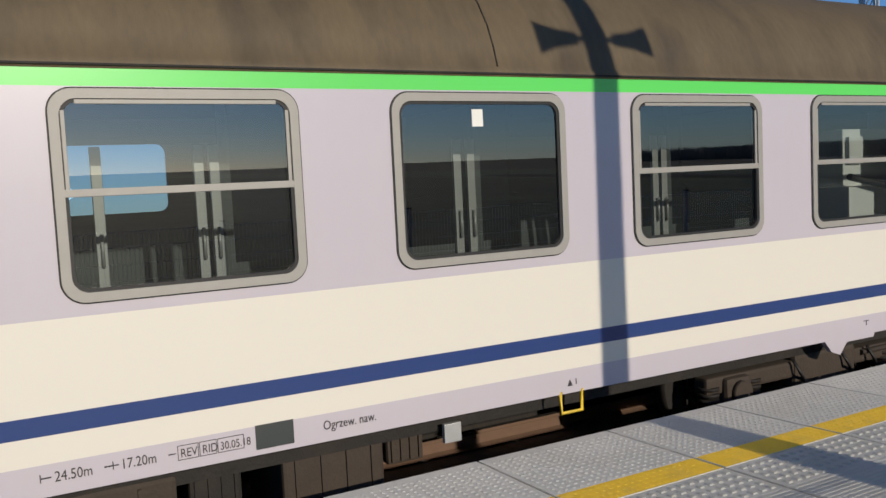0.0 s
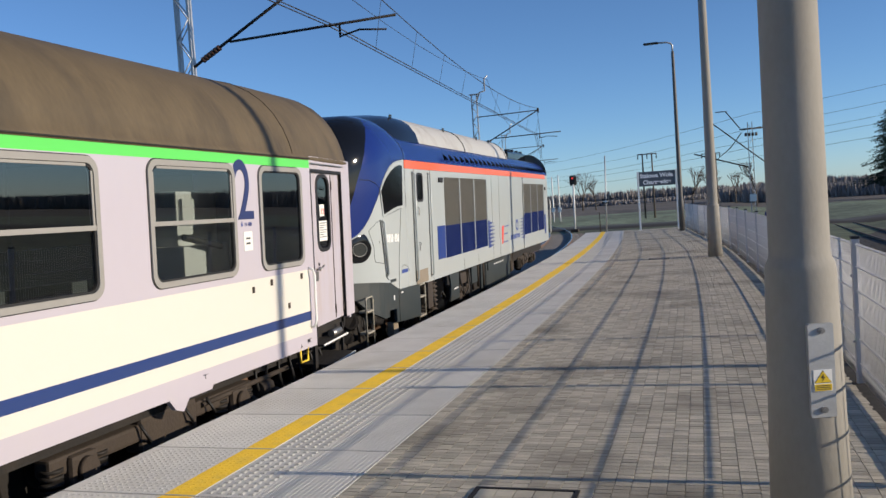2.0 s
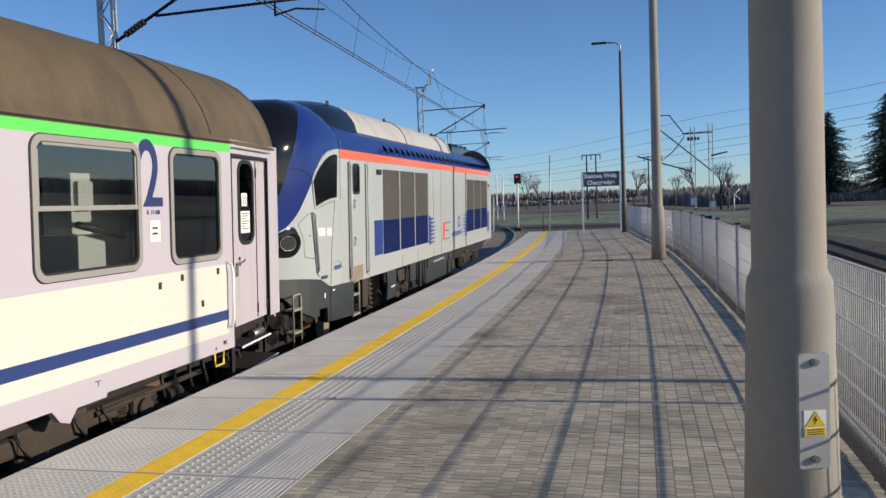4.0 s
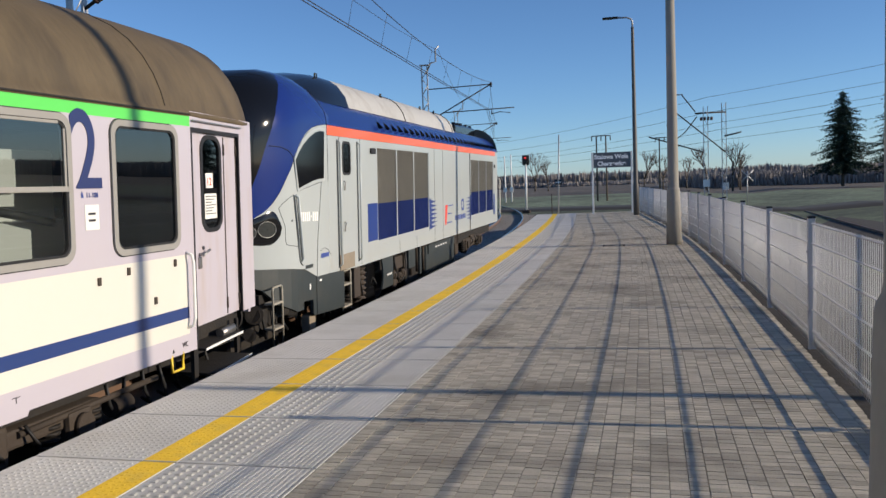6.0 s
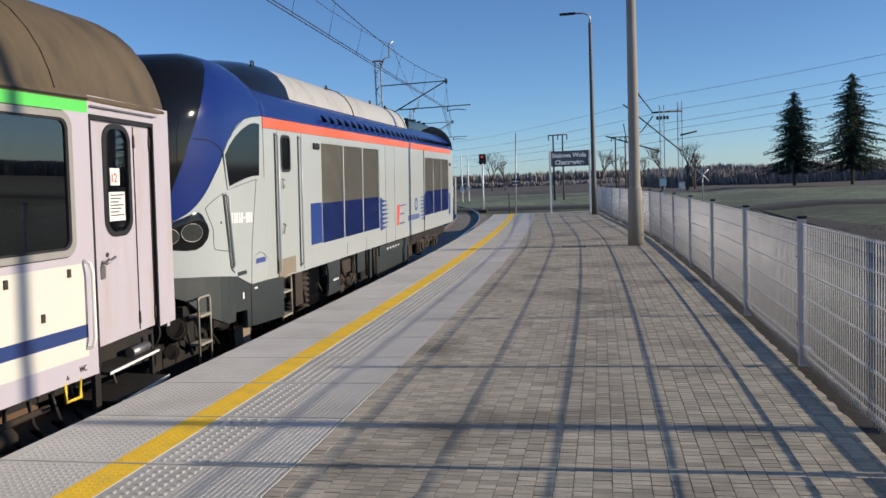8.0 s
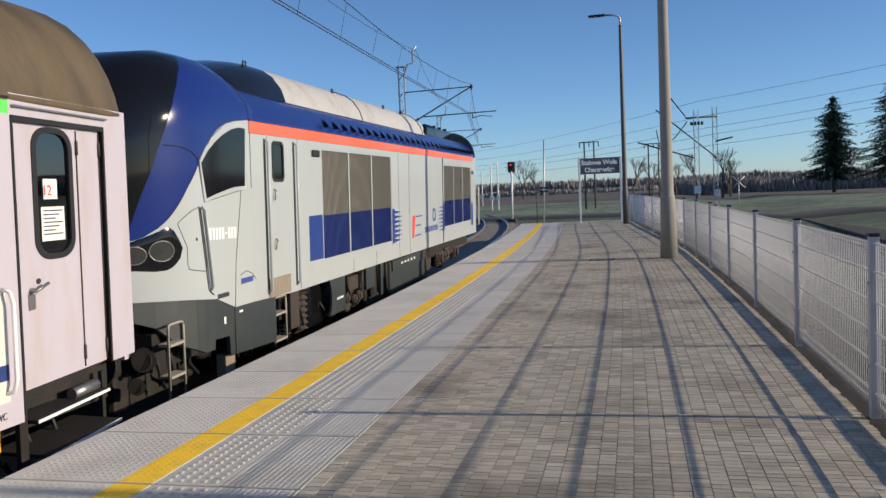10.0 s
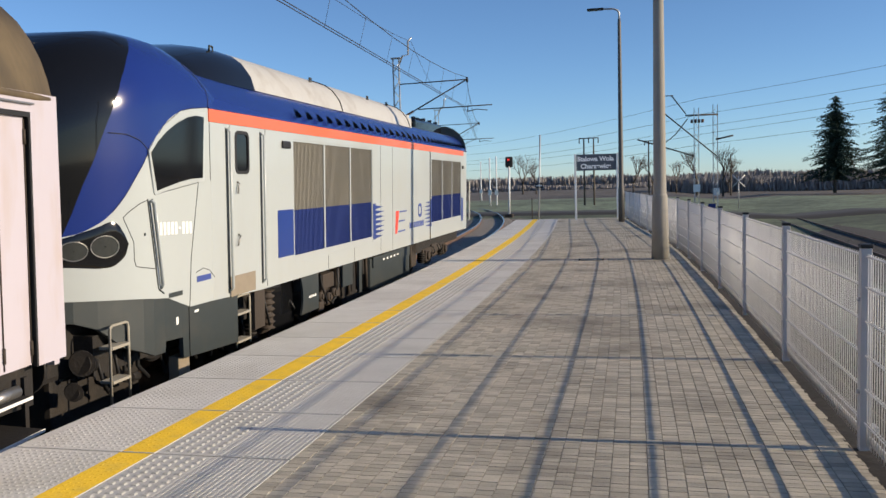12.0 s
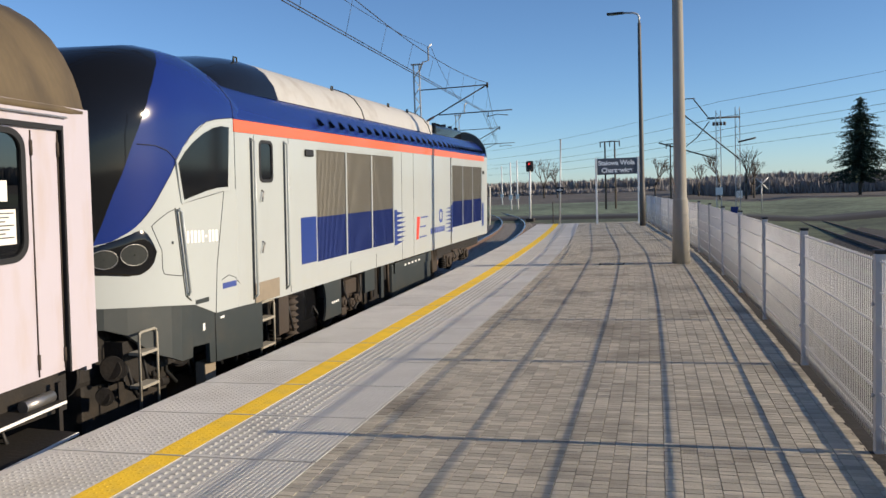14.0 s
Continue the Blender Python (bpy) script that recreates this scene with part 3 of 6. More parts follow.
def lamp_column(x, y):
    e = empty("street_lamp", "slim steel lamp column with a curved arm and flat head", "lamp", Matrix.Translation((x, y, 0)) @ Matrix.Scale(1.2, 4))
    bm = bmesh.new()
    rings = [[Vector((r * math.cos(2 * math.pi * i / 20), r * math.sin(2 * math.pi * i / 20), z)) for i in range(20)] for r, z in ((0.10, 0), (0.10, 1.1), (0.085, 1.2), (0.055, 6.6), (0.05, 6.75))]
    sweep(bm, rings, closed=True)
    part("column", bm, COLUMN, e)
    bm = bmesh.new()
    tube(bm, [(0, 0, 6.7), (0, 0, 6.95), (-0.06, 0, 7.05), (-0.2, 0, 7.1), (-0.55, 0, 7.12)], 0.032)
    part("arm", bm, GALV, e)
    bm = bmesh.new()
    box(bm, -1.05, -0.5, -0.11, 0.11, 7.09, 7.15, 0.02)
    h = part("lamp_head", bm, DARK, e)
    bm = bmesh.new()
    box(bm, -1.0, -0.7, -0.09, 0.09, 7.082, 7.09)
    part("lens", bm, GLASS, h)


def station_sign():
    e = empty("station_sign", "dark station name board with white lettering on two white posts", "sign", Matrix.Translation((1.63, 33.06, 0)) @ Matrix.Rotation(radians(6.3), 4, "Z") @ Matrix.Scale(1.22, 4))
    for x in (0.0, 1.48):
        bm = bmesh.new()
        box(bm, x - 0.035, x + 0.035, -0.03, 0.03, -0.05, 2.36, 0.006)
        part("post", bm, WHITE, e)
    bm = bmesh.new()
    box(bm, 0.04, 1.44, -0.02, 0.02, 1.76, 2.34, 0.004)
    b = part("board", bm, SIGN, e)
    front = Matrix(((1, 0, 0, 0), (0, 0, -1, 0), (0, 1, 0, 0), (0, 0, 0, 1)))
    words("lettering", "Stalowa Wola", 0.225, LETTER, b, Matrix.Translation((0.08, -0.024, 2.10)) @ front, "white lettering", bold=0.010)
    words("lettering", "Charzewice", 0.225, LETTER, b, Matrix.Translation((0.19, -0.024, 1.84)) @ front, "white lettering", bold=0.010)


def stop_marker():
    p = Vector((-0.15, 34.2, 0))
    e = empty("marker_post", "thin grey post with a small black-and-white plate", "post", Matrix.Translation(p) @ Matrix.Scale(1.18, 4))
    bm = bmesh.new()
    rod(bm, (0, 0, -0.05), (0.10, 0, 3.25), 0.028, n=10)
    part("post", bm, GALV, e)
    bm = bmesh.new()
    box(bm, -0.12, 0.18, -0.045, -0.03, 1.22, 1.42, 0.003)
    pl = part("plate", bm, INK, e, "black plate")
    bm = bmesh.new()
    box(bm, -0.09, 0.15, -0.052, -0.046, 1.295, 1.335)
    box(bm, 0.02, 0.06, -0.056, -0.053, 1.25, 1.39)
    part("white_cross", bm, WHITE, pl)
    e2 = empty("marker_post", "short thin steel post at the platform's end", "post", Matrix.Translation((-0.5, 34.5, 0)))
    bm = bmesh.new()
    rod(bm, (0, 0, -0.05), (0, 0, 1.0), 0.022, n=10)
    part("post", bm, BROWN, e2)


build_platform_core()
build_slabs()
build_pavers()
drain(3.85, -4.45)
drain(3.58, 13.75, 0.52, 0.35)
build_fence()
concrete_pole(5.318, -4.968, 8.5, 0.180, 0.075, (0, 0), label="round concrete pole with widened foot, steel hatch and warning label", horns=True)
concrete_pole(5.0, 13.85, 9.5, 0.185, 0.085, (0, 0), neck=0.70, label="tall round concrete pole with a widened foot", hatch=False)
lamp_column(3.66, 30.7)
station_sign()
stop_marker()


# ---------------------------------------------------------------- passenger coach
# the track is banked a little, so the train leans
COACH_M = Matrix.Translation((0.38, 0.013, -0.034)) @ Matrix.Rotation(-0.0031, 4, "X") @ Matrix.Rotation(radians(1.7), 4, "Y") @ Matrix.Diagonal((0.97, 0.9172, 0.9285, 1))


def coach_window(parent, y0, y1, z0, z1, split, jambs, inside_x=-0.9, sticker=None):
    """A window with a wide aluminium surround, rubber, panes, and a sliding upper sash where it has one."""
    w = empty("window", "", "")
    for k in ("label", "category"):
        if k in w:
            del w[k]
    w.parent = parent
    bm = bmesh.new()
    plate(bm, rounded(y0, y1, z0, z1, 0.13, 8), [rounded(y0 + 0.055, y1 - 0.055, z0 + 0.055, z1 - 0.055, 0.095, 8)], 0.018, 0.022)
    part("surround", bm, ALU, w, "dull aluminium window surround")
    bm = bmesh.new()
    plate(bm, rounded(y0 + 0.052, y1 - 0.052, z0 + 0.052, z1 - 0.052, 0.098, 8), [rounded(y0 + 0.075, y1 - 0.075, z0 + 0.075, z1 - 0.075, 0.08, 8)], 0.008, 0.03)
    part("rubber_seal", bm, RUBBER, w)
    bm = bmesh.new()
    plate(bm, rounded(y0 - 0.010, y1 + 0.010, z0 - 0.010, z1 + 0.010, 0.140, 8), [rounded(y0 + 0.01, y1 - 0.01, z0 + 0.01, z1 - 0.01, 0.12, 8)], 0.003, 0.005)
    part("outer_seal", bm, RUBBER, w)
    if split:
        zm = split
        bm = bmesh.new()
        box(bm, -0.01, 0.016, y0 + 0.03, y1 - 0.03, zm - 0.022, zm + 0.022, 0.004)
        box(bm, 0.0, 0.012, y0 + 0.062, y0 + 0.085, zm, z1 - 0.12, 0.003)
        box(bm, 0.0, 0.012, y1 - 0.085, y1 - 0.062, zm, z1 - 0.12, 0.003)
        box(bm, 0.0, 0.012, y0 + 0.14, y1 - 0.14, z1 - 0.085, z1 - 0.06, 0.003)
        part("sash_bar", bm, ALU, w)
        panes = ((zm + 0.02, z1 - 0.07, 0.002), (z0 + 0.07, zm - 0.02, -0.012))
    else:
        panes = ((z0 + 0.07, z1 - 0.07, -0.004),)
    for a, b, x in panes:
        bm = bmesh.new()
        r = 0.075
        vs = [bm.verts.new((x, y, z)) for y, z in rounded(y0 + 0.07, y1 - 0.07, a, b, 0.04, 4)]
        bm.faces.new(vs)
        p = part("pane", bm, GLASS, w, "dark tinted window pane")
        p.visible_shadow = False
    if sticker:
        bm = bmesh.new()
        box(bm, -0.003, 0.0, sticker - 0.045, sticker + 0.045, z1 - 0.23, z1 - 0.11)
        part("sticker", bm, PAPER, w, "white paper sticker")
    return w


WINDOWS = [(-9.58, -8.135, 1.275, 2.47, 1.89, None), (-7.48, -6.04, 1.28, 2.465, None, -6.80), (-5.38, -3.91, 1.275, 2.465, 1.87, None),
           (-3.25, -1.77, 1.275, 2.475, 1.875, None), (-1.255, -0.20, 1.275, 2.475, None, None)]


def build_coach():
    c = empty("passenger_coach", "cream and lilac coach with blue and green stripes, grimy roof", "train coach", COACH_M)
    back = -24.0
    more = [(-11.66, -10.24, 1.275, 2.47, 1.89, None), (-13.8, -12.4, 1.275, 2.47, 1.89, None), (-16, -14.6, 1.275, 2.47, 1.89, None)]
    holes = [rounded(a + 0.05, b - 0.05, z0 + 0.05, z1 - 0.05, 0.1, 6) for a, b, z0, z1, _, _ in WINDOWS + more]
    low = [(back, 0.21), (-3.10, 0.21), (-3.0, 0.10), (-2.88, 0.06), (-2.78, 0.17), (-2.38, 0.17), (-2.36, 0.21), (0.06, 0.21), (0.06, 2.6), (back, 2.6)]
    bm = bmesh.new()
    plate(bm, low, holes, 0.0, 0.05)
    side = part("side_wall", bm, COACH, c, "cream, lilac, blue and green painted side")
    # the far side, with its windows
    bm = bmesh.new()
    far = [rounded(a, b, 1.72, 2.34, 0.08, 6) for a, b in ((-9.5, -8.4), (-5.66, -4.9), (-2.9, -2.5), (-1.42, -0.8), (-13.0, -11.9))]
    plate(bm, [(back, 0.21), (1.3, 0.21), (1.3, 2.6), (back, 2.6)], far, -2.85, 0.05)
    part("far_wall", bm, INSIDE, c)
    # roof
    prof = [(0.004, 2.585), (0.012, 2.60), (0.012, 2.625), (-0.02, 2.66), (-0.06, 2.80), (-0.13, 2.97), (-0.24, 3.15), (-0.38, 3.31), (-0.56, 3.45), (-0.8, 3.57), (-1.1, 3.65), (-1.45, 3.68)]
    prof += [(-2.9 - x, z) for x, z in prof[-2::-1]]
    bm = bmesh.new()
    ys = [back, -20, -16, -12, -9, -7, -5, -3, -1, 0.0, 0.6, 1.1, 1.34, 1.41]
    sc = [1] * (len(ys) - 2) + [0.992, 0.97]
    sweep(bm, [[(-1.45 + (x + 1.45) * k, y, 2.58 + (z - 2.58) * k) for x, z in prof] for y, k in zip(ys, sc)], caps=False)
    vs = [bm.verts.new((-1.45 + (x + 1.45) * 0.97, 1.41, 2.58 + (z - 2.58) * 0.97)) for x, z in prof]
    bm.faces.new(vs)
    roof = part("roof", bm, ROOF, c, "grimy brown curved roof")
    for y in (-6.6, -0.35, -14.5):
        bm = bmesh.new()
        for a, b in zip(prof[3:10], prof[4:11]):
            rod(bm, (a[0] + 0.002, y, a[1]), (b[0] + 0.002, y, b[1] + 0.001), 0.006, n=6)
        part("roof_seam", bm, DARK, roof)
    bm = bmesh.new()
    box(bm, -0.01, 0.022, back, 0.04, 2.598, 2.612, 0.003)
    part("gutter", bm, DARK, roof)
    # the end with its door
    bm = bmesh.new()
    plate(bm, [(0.06, 2.44), (0.06, 2.6), (1.40, 2.6), (1.42, 0.36), (1.10, 0.36), (1.10, 2.44)], [], 0.0, 0.06)
    box(bm, -2.9, -0.06, 1.34, 1.40, 0.3, 2.6)
    e = part("end_wall", bm, LILAC_M, c, "lilac painted end with rust streaks")
    bm = bmesh.new()
    rod(bm, (-0.02, 0.1, 2.475), (-0.02, 1.08, 2.475), 0.02)
    box(bm, -0.01, 0.03, 0.07, 1.12, 2.50, 2.515, 0.003)
    part("drip_rail", bm, STEEL, e)
    bm = bmesh.new()
    plate(bm, [(0.065, 0.22), (0.085, 0.22), (0.085, 2.40), (1.08, 2.40), (1.08, 0.36), (1.10, 0.36), (1.10, 2.44), (0.065, 2.44)], [], 0.004, 0.12)
    part("door_seal", bm, RUBBER, c)
    bm = bmesh.new()
    plate(bm, [(0.11, 0.38), (1.06, 0.38), (1.06, 2.40), (0.11, 2.40)], [rounded(0.31, 0.70, 1.37, 2.36, 0.14, 6)], -0.035, 0.04)
    d = part("door", bm, LILAC_M, c, "lilac folding door with a tall narrow window")
    bm = bmesh.new()
    plate(bm, rounded(0.285, 0.725, 1.345, 2.385, 0.16, 6), [rounded(0.33, 0.68, 1.39, 2.34, 0.125, 6)], -0.025, 0.025)
    part("window_seal", bm, RUBBER, d)
    bm = bmesh.new()
    bm.faces.new([bm.verts.new((-0.045, y, z)) for y, z in rounded(0.315, 0.695, 1.375, 2.355, 0.135, 6)])
    part("pane", bm, GLASS_DARK, d).visible_shadow = False
    bm = bmesh.new()
    box(bm, -0.042, -0.039, 0.40, 0.55, 1.82, 1.98)
    box(bm, -0.042, -0.039, 0.37, 0.62, 1.49, 1.76)
    part("notice", bm, PAPER, d, "white paper notices")
    words("number", "12", 0.11, INK_RED, d, on_side(0.42, 1.85, -0.038), "red number 12", width=0.95)
    bm = bmesh.new()
    for k in range(7):
        box(bm, -0.0388, -0.0382, 0.39, 0.60 - 0.04 * (k % 3), 1.725 - k * 0.031, 1.735 - k * 0.031)
    part("print", bm, INK, d)
    for y in (0.78, 1.06):
        bm = bmesh.new()
        rod(bm, (-0.03, y, 0.40), (-0.03, y, 2.38), 0.006, n=6)
        for z in (0.52, 2.24):
            rod(bm, (-0.026, y, z - 0.06), (-0.026, y, z + 0.06), 0.012, n=8)
        part("hinge", bm, BROWN, d)
    bm = bmesh.new()
    rod(bm, (-0.03, 0.22, 1.13), (0.02, 0.22, 1.13), 0.018)
    rod(bm, (0.02, 0.20, 1.12), (0.02, 0.34, 1.17), 0.013)
    box(bm, -0.035, -0.02, 0.19, 0.25, 0.98, 1.10, 0.004)
    part("door_handle", bm, STEEL, d, "worn steel door handle")
    bm = bmesh.new()
    rod(bm, (-0.034, 0.30, 1.19), (-0.028, 0.30, 1.19), 0.022, n=12)
    part("lock", bm, INK, d)
    bm = bmesh.new()
    tube(bm, [(0.0, -0.10, 1.18), (0.06, -0.10, 1.16), (0.07, -0.08, 1.08), (0.07, -0.08, 0.52), (0.06, -0.10, 0.44), (0, -0.10, 0.42)], 0.016)
    part("grab_rail", bm, WHITE, c, "white grab rail beside the door")
    # windows and what stands behind them
    for a, b, z0, z1, split, st in WINDOWS + more:
        coach_window(c, a, b, z0, z1, split, None, sticker=st)
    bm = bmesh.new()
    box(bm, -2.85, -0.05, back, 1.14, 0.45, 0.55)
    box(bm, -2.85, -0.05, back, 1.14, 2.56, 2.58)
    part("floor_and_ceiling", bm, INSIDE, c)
    for y in (-9.25, -8.57, -8.46, -6.46, -6.33, -4.29, -4.18, -2.2, -2.08):
        bm = bmesh.new()
        box(bm, -0.9, -0.865, y - 0.035, y + 0.035, 0.55, 2.2, 0.004)
        rod(bm, (-0.84, y, 1.4), (-0.84, y, 1.62), 0.012)
        part("door_jamb", bm, JAMB, c, "pale metal compartment door jamb")
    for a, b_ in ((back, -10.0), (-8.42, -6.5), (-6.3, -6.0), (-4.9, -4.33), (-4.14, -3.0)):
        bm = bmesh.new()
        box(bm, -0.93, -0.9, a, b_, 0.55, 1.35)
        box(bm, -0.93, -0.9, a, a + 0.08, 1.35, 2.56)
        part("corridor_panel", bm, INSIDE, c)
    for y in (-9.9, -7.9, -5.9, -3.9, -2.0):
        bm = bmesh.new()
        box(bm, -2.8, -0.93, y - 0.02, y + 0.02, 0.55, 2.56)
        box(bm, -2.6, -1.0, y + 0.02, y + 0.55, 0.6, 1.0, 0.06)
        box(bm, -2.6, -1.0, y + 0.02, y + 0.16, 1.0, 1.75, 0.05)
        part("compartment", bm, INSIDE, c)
    bm = bmesh.new()
    box(bm, -0.75, -0.32, -2.25, -1.40, 0.55, 1.62, 0.01)
    box(bm, -0.75, -0.45, -2.15, -1.40, 1.62, 2.2, 0.01)
    box(bm, -0.44, -0.40, -2.12, -1.9, 1.85, 2.12, 0.004)
    part("end_cabinet", bm, WHITE, c, "pale cabinet behind the window")
    bm = bmesh.new()
    rod(bm, (-0.25, -2.35, 1.72), (-0.2, -1.75, 1.60), 0.035)
    part("inner_handrail", bm, RUBBER, c)
    bm = bmesh.new()
    box(bm, -0.055, -0.05, back, 0.06, 0.5, 1.2)
    box(bm, -0.12, -0.055, back, 0.06, 0.5, 1.19)
    part("inner_lining", bm, INSIDE, c)
    # lettering and plates
    words("class_number", "2", 0.74, INK_NAVY, c, on_side(-1.735, 1.885), "large blue figure 2", width=1.0, bold=0.008)
    words("lettering", "11-108", 0.062, INK_BLUE, c, on_side(-1.60, 1.80), "small blue seat numbers", width=0.9)
    bm = bmesh.new()
    plate(bm, [(-1.66, 1.80), (-1.63, 1.80), (-1.635, 1.83), (-1.65, 1.855), (-1.66, 1.83)], [], 0.003, 0.002)
    part("seat_symbol", bm, INK_BLUE, c)
    bm = bmesh.new()
    box(bm, 0.0, 0.004, -1.62, -1.44, 1.53, 1.74)
    lp = part("label_plate", bm, PAPER, c, "white plate with black bars")
    bm = bmesh.new()
    box(bm, 0.004, 0.006, -1.58, -1.49, 1.655, 1.675)
    box(bm, 0.004, 0.006, -1.58, -1.49, 1.60, 1.62)
    part("bar", bm, INK, lp)
    z = 0.255
    bm = bmesh.new()
    box(bm, 0.0, 0.004, -10.55, -9.98, z + 0.03, z + 0.075)
    part("number_bar", bm, INK, c)
    for txt, y, size in (("24.50m", -9.70, 0.085), ("17.20m", -9.345, 0.085), ("REV", -9.005, 0.075), ("RID", -8.875, 0.075), ("30.05.18", -8.765, 0.07), ("Ogrzew. naw.", -8.09, 0.085), ("WC", -0.22, 0.075)):
        words("lettering", txt, size, INK, c, on_side(y, z + (0.035 if txt != "WC" else 0.02)), "small black lettering", width=0.8)
    bm = bmesh.new()
    for y0, sgn in ((-9.775, 1), (-9.435, -1)):
        box(bm, 0, 0.003, y0, y0 + 0.06 if sgn > 0 else y0 + 0.05, z + 0.06, z + 0.068)
        box(bm, 0, 0.003, y0 if sgn > 0 else y0 + 0.045, (y0 + 0.006) if sgn > 0 else y0 + 0.051, z + 0.04, z + 0.088)
    for y0 in (-9.40, -9.075):
        box(bm, 0, 0.003, y0, y0 + 0.045, z + 0.06, z + 0.067)
    part("arrow", bm, INK, c)
    bm = bmesh.new()
    for a, b in ((-9.02, -8.895), (-8.89, -8.785), (-8.78, -8.615)):
        for q in ((a, b, z + 0.018, z + 0.022), (a, b, z + 0.104, z + 0.108), (a, a + 0.004, z + 0.022, z + 0.104), (b - 0.004, b, z + 0.022, z + 0.104)):
            box(bm, 0, 0.003, q[0], q[1], q[2], q[3])
    part("lettering_box", bm, INK, c)
    bm = bmesh.new()
    box(bm, 0, 0.006, -8.54, -8.29, 0.245, 0.40, 0.002)
    part("dark_plate", bm, L_SKIRT, c, "dark grey plate")
    bm = bmesh.new()
    plate(bm, [(-6.10, 0.265), (-6.05, 0.265), (-6.075, 0.315)], [], 0.003, 0.003)
    box(bm, 0, 0.003, -6.02, -6.012, 0.27, 0.315)
    plate(bm, [(-0.40, 0.25), (-0.36, 0.25), (-0.38, 0.29)], [], 0.003, 0.003)
    box(bm, 0, 0.003, -2.53, -2.45, 0.335, 0.342)
    box(bm, 0, 0.003, -2.494, -2.486, 0.295, 0.335)
    part("lifting_mark", bm, INK, c)
    for y, zz in ((-1.475, 1.085), (-1.06, 1.13), (-0.305, 1.135), (-0.655, 0.81)):
        bm = bmesh.new()
        box(bm, 0, 0.012, y - 0.022, y + 0.022, zz - 0.035, zz + 0.035, 0.004)
        part("lamp_bracket", bm, BROWN, c, "small rusty bracket")
    for y in (-6.06, -0.30):
        bm = bmesh.new()
        tube(bm, [(-0.01, y - 0.10, 0.23), (-0.01, y - 0.10, 0.06), (-0.01, y + 0.10, 0.06), (-0.01, y + 0.10, 0.23)], 0.016)
        part("shunter_step", bm, YELLOW, c, "yellow painted step loop")
    # door steps
    for z1, x1 in ((0.16, 0.06), (-0.10, 0.16)):
        bm = bmesh.new()
        box(bm, -0.35, x1, 0.12, 0.95, z1 - 0.03, z1, 0.004)
        st = part("step", bm, DARK, c, "dark steel step with a white nosing")
        bm = bmesh.new()
        box(bm, x1, x1 + 0.008, 0.12, 0.95, z1 - 0.022, z1 + 0.002)
        part("nosing", bm, WHITE, st)
    for y0, y1, zl in ((0.03, 0.11, -0.35), (0.96, 1.0, -0.20)):
        bm = bmesh.new()
        box(bm, -0.06, -0.02, y0, y1, zl, 0.30)
        part("step_bracket", bm, DARK, c)
    bm = bmesh.new()
    rod(bm, (-0.05, 0.62, 0.20), (-0.05, 0.92, 0.20), 0.05, n=14)
    part("air_tank", bm, STEEL, c)
    # underframe, boxes and bogies
    rnd = random.Random(11)
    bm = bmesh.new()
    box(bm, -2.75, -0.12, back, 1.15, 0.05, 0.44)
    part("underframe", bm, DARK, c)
    for y0, y1, x0, zlo, m_ in ((-12.6, -10.9, -0.28, -0.42, BROWN), (-10.8, -9.0, -0.2, -0.45, BROWN), (-8.9, -8.55, -0.35, -0.3, DARK), (-8.3, -7.55, -0.25, -0.50, BROWN), (-7.45, -7.15, -0.4, -0.2, BROWN)):
        bm = bmesh.new()
        box(bm, -1.1, x0, y0, y1, zlo, 0.12, 0.03)
        eb = part("equipment_box", bm, m_, c)
        for k in range(4):
            yy = y0 + (k + 0.5) * (y1 - y0) / 4
            bm = bmesh.new()
            box(bm, x0, x0 + 0.02, yy - 0.012, yy + 0.012, zlo + 0.03, 0.08)
            part("rib", bm, m_, eb)
    bm = bmesh.new()
    box(bm, -0.16, -0.12, -7.12, -6.98, -0.02, 0.12, 0.005)
    part("bracket_plate", bm, GALV, c, "pale steel bracket with a bolt")
    # Added dark sheet, no real part: hides rail glints and light under the coach.
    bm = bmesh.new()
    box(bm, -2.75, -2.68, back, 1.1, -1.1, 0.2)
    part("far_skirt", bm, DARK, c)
    bogie(c, -2.75, 1.25, RAIL_Z)
    bogie(c, -20.0, 1.25, RAIL_Z)
    for k in range(7):
        bm = bmesh.new()
        y = -1.1 + k * 0.28
        tube(bm, [(-0.25, y, 0.10), (-0.2 - 0.1 * rnd.random(), y + 0.05, -0.10), (-0.3, y + 0.22, -0.22 - 0.1 * rnd.random()), (-0.45, y + 0.3, -0.25)], 0.018, n=6)
        part("brake_hose", bm, RUBBER, c)
    bm = bmesh.new()
    rod(bm, (-0.25, -2.2, -0.05), (-0.25, -0.3, -0.02), 0.03)
    rod(bm, (-0.28, -1.0, -0.15), (-0.28, -0.75, -0.15), 0.09, n=14)
    part("brake_pipe", bm, BROWN, c)
    for x in (-0.55, -2.3):
        bm = bmesh.new()
        rod(bm, (x, 1.3, 0.25), (x, 1.66, 0.25), 0.07, n=14)
        rod(bm, (x, 1.66, 0.25), (x, 1.70, 0.25), 0.23, n=24)
        part("buffer", bm, DARK, c)
    for ob in c.children:
        if ob.name.split(".")[0] in ("end_wall", "door", "door_seal", "grab_rail", "step", "step_bracket", "air_tank", "buffer"):
            ob.location.z += 0.04
    # behind the last window the body draws in towards its end
    for ob in c.children_recursive:
        if ob.type == "MESH" and not ob.name.startswith("buffer"):
            for v in ob.data.vertices:
                if v.co.y > 0.06:
                    v.co.y = 0.06 + (v.co.y - 0.06) * 1.276
                    v.co.x -= 0.1187 * (v.co.y - 0.06) * max(-1.0, min(1.0, (v.co.x + 1.45) / 1.45))
    return c


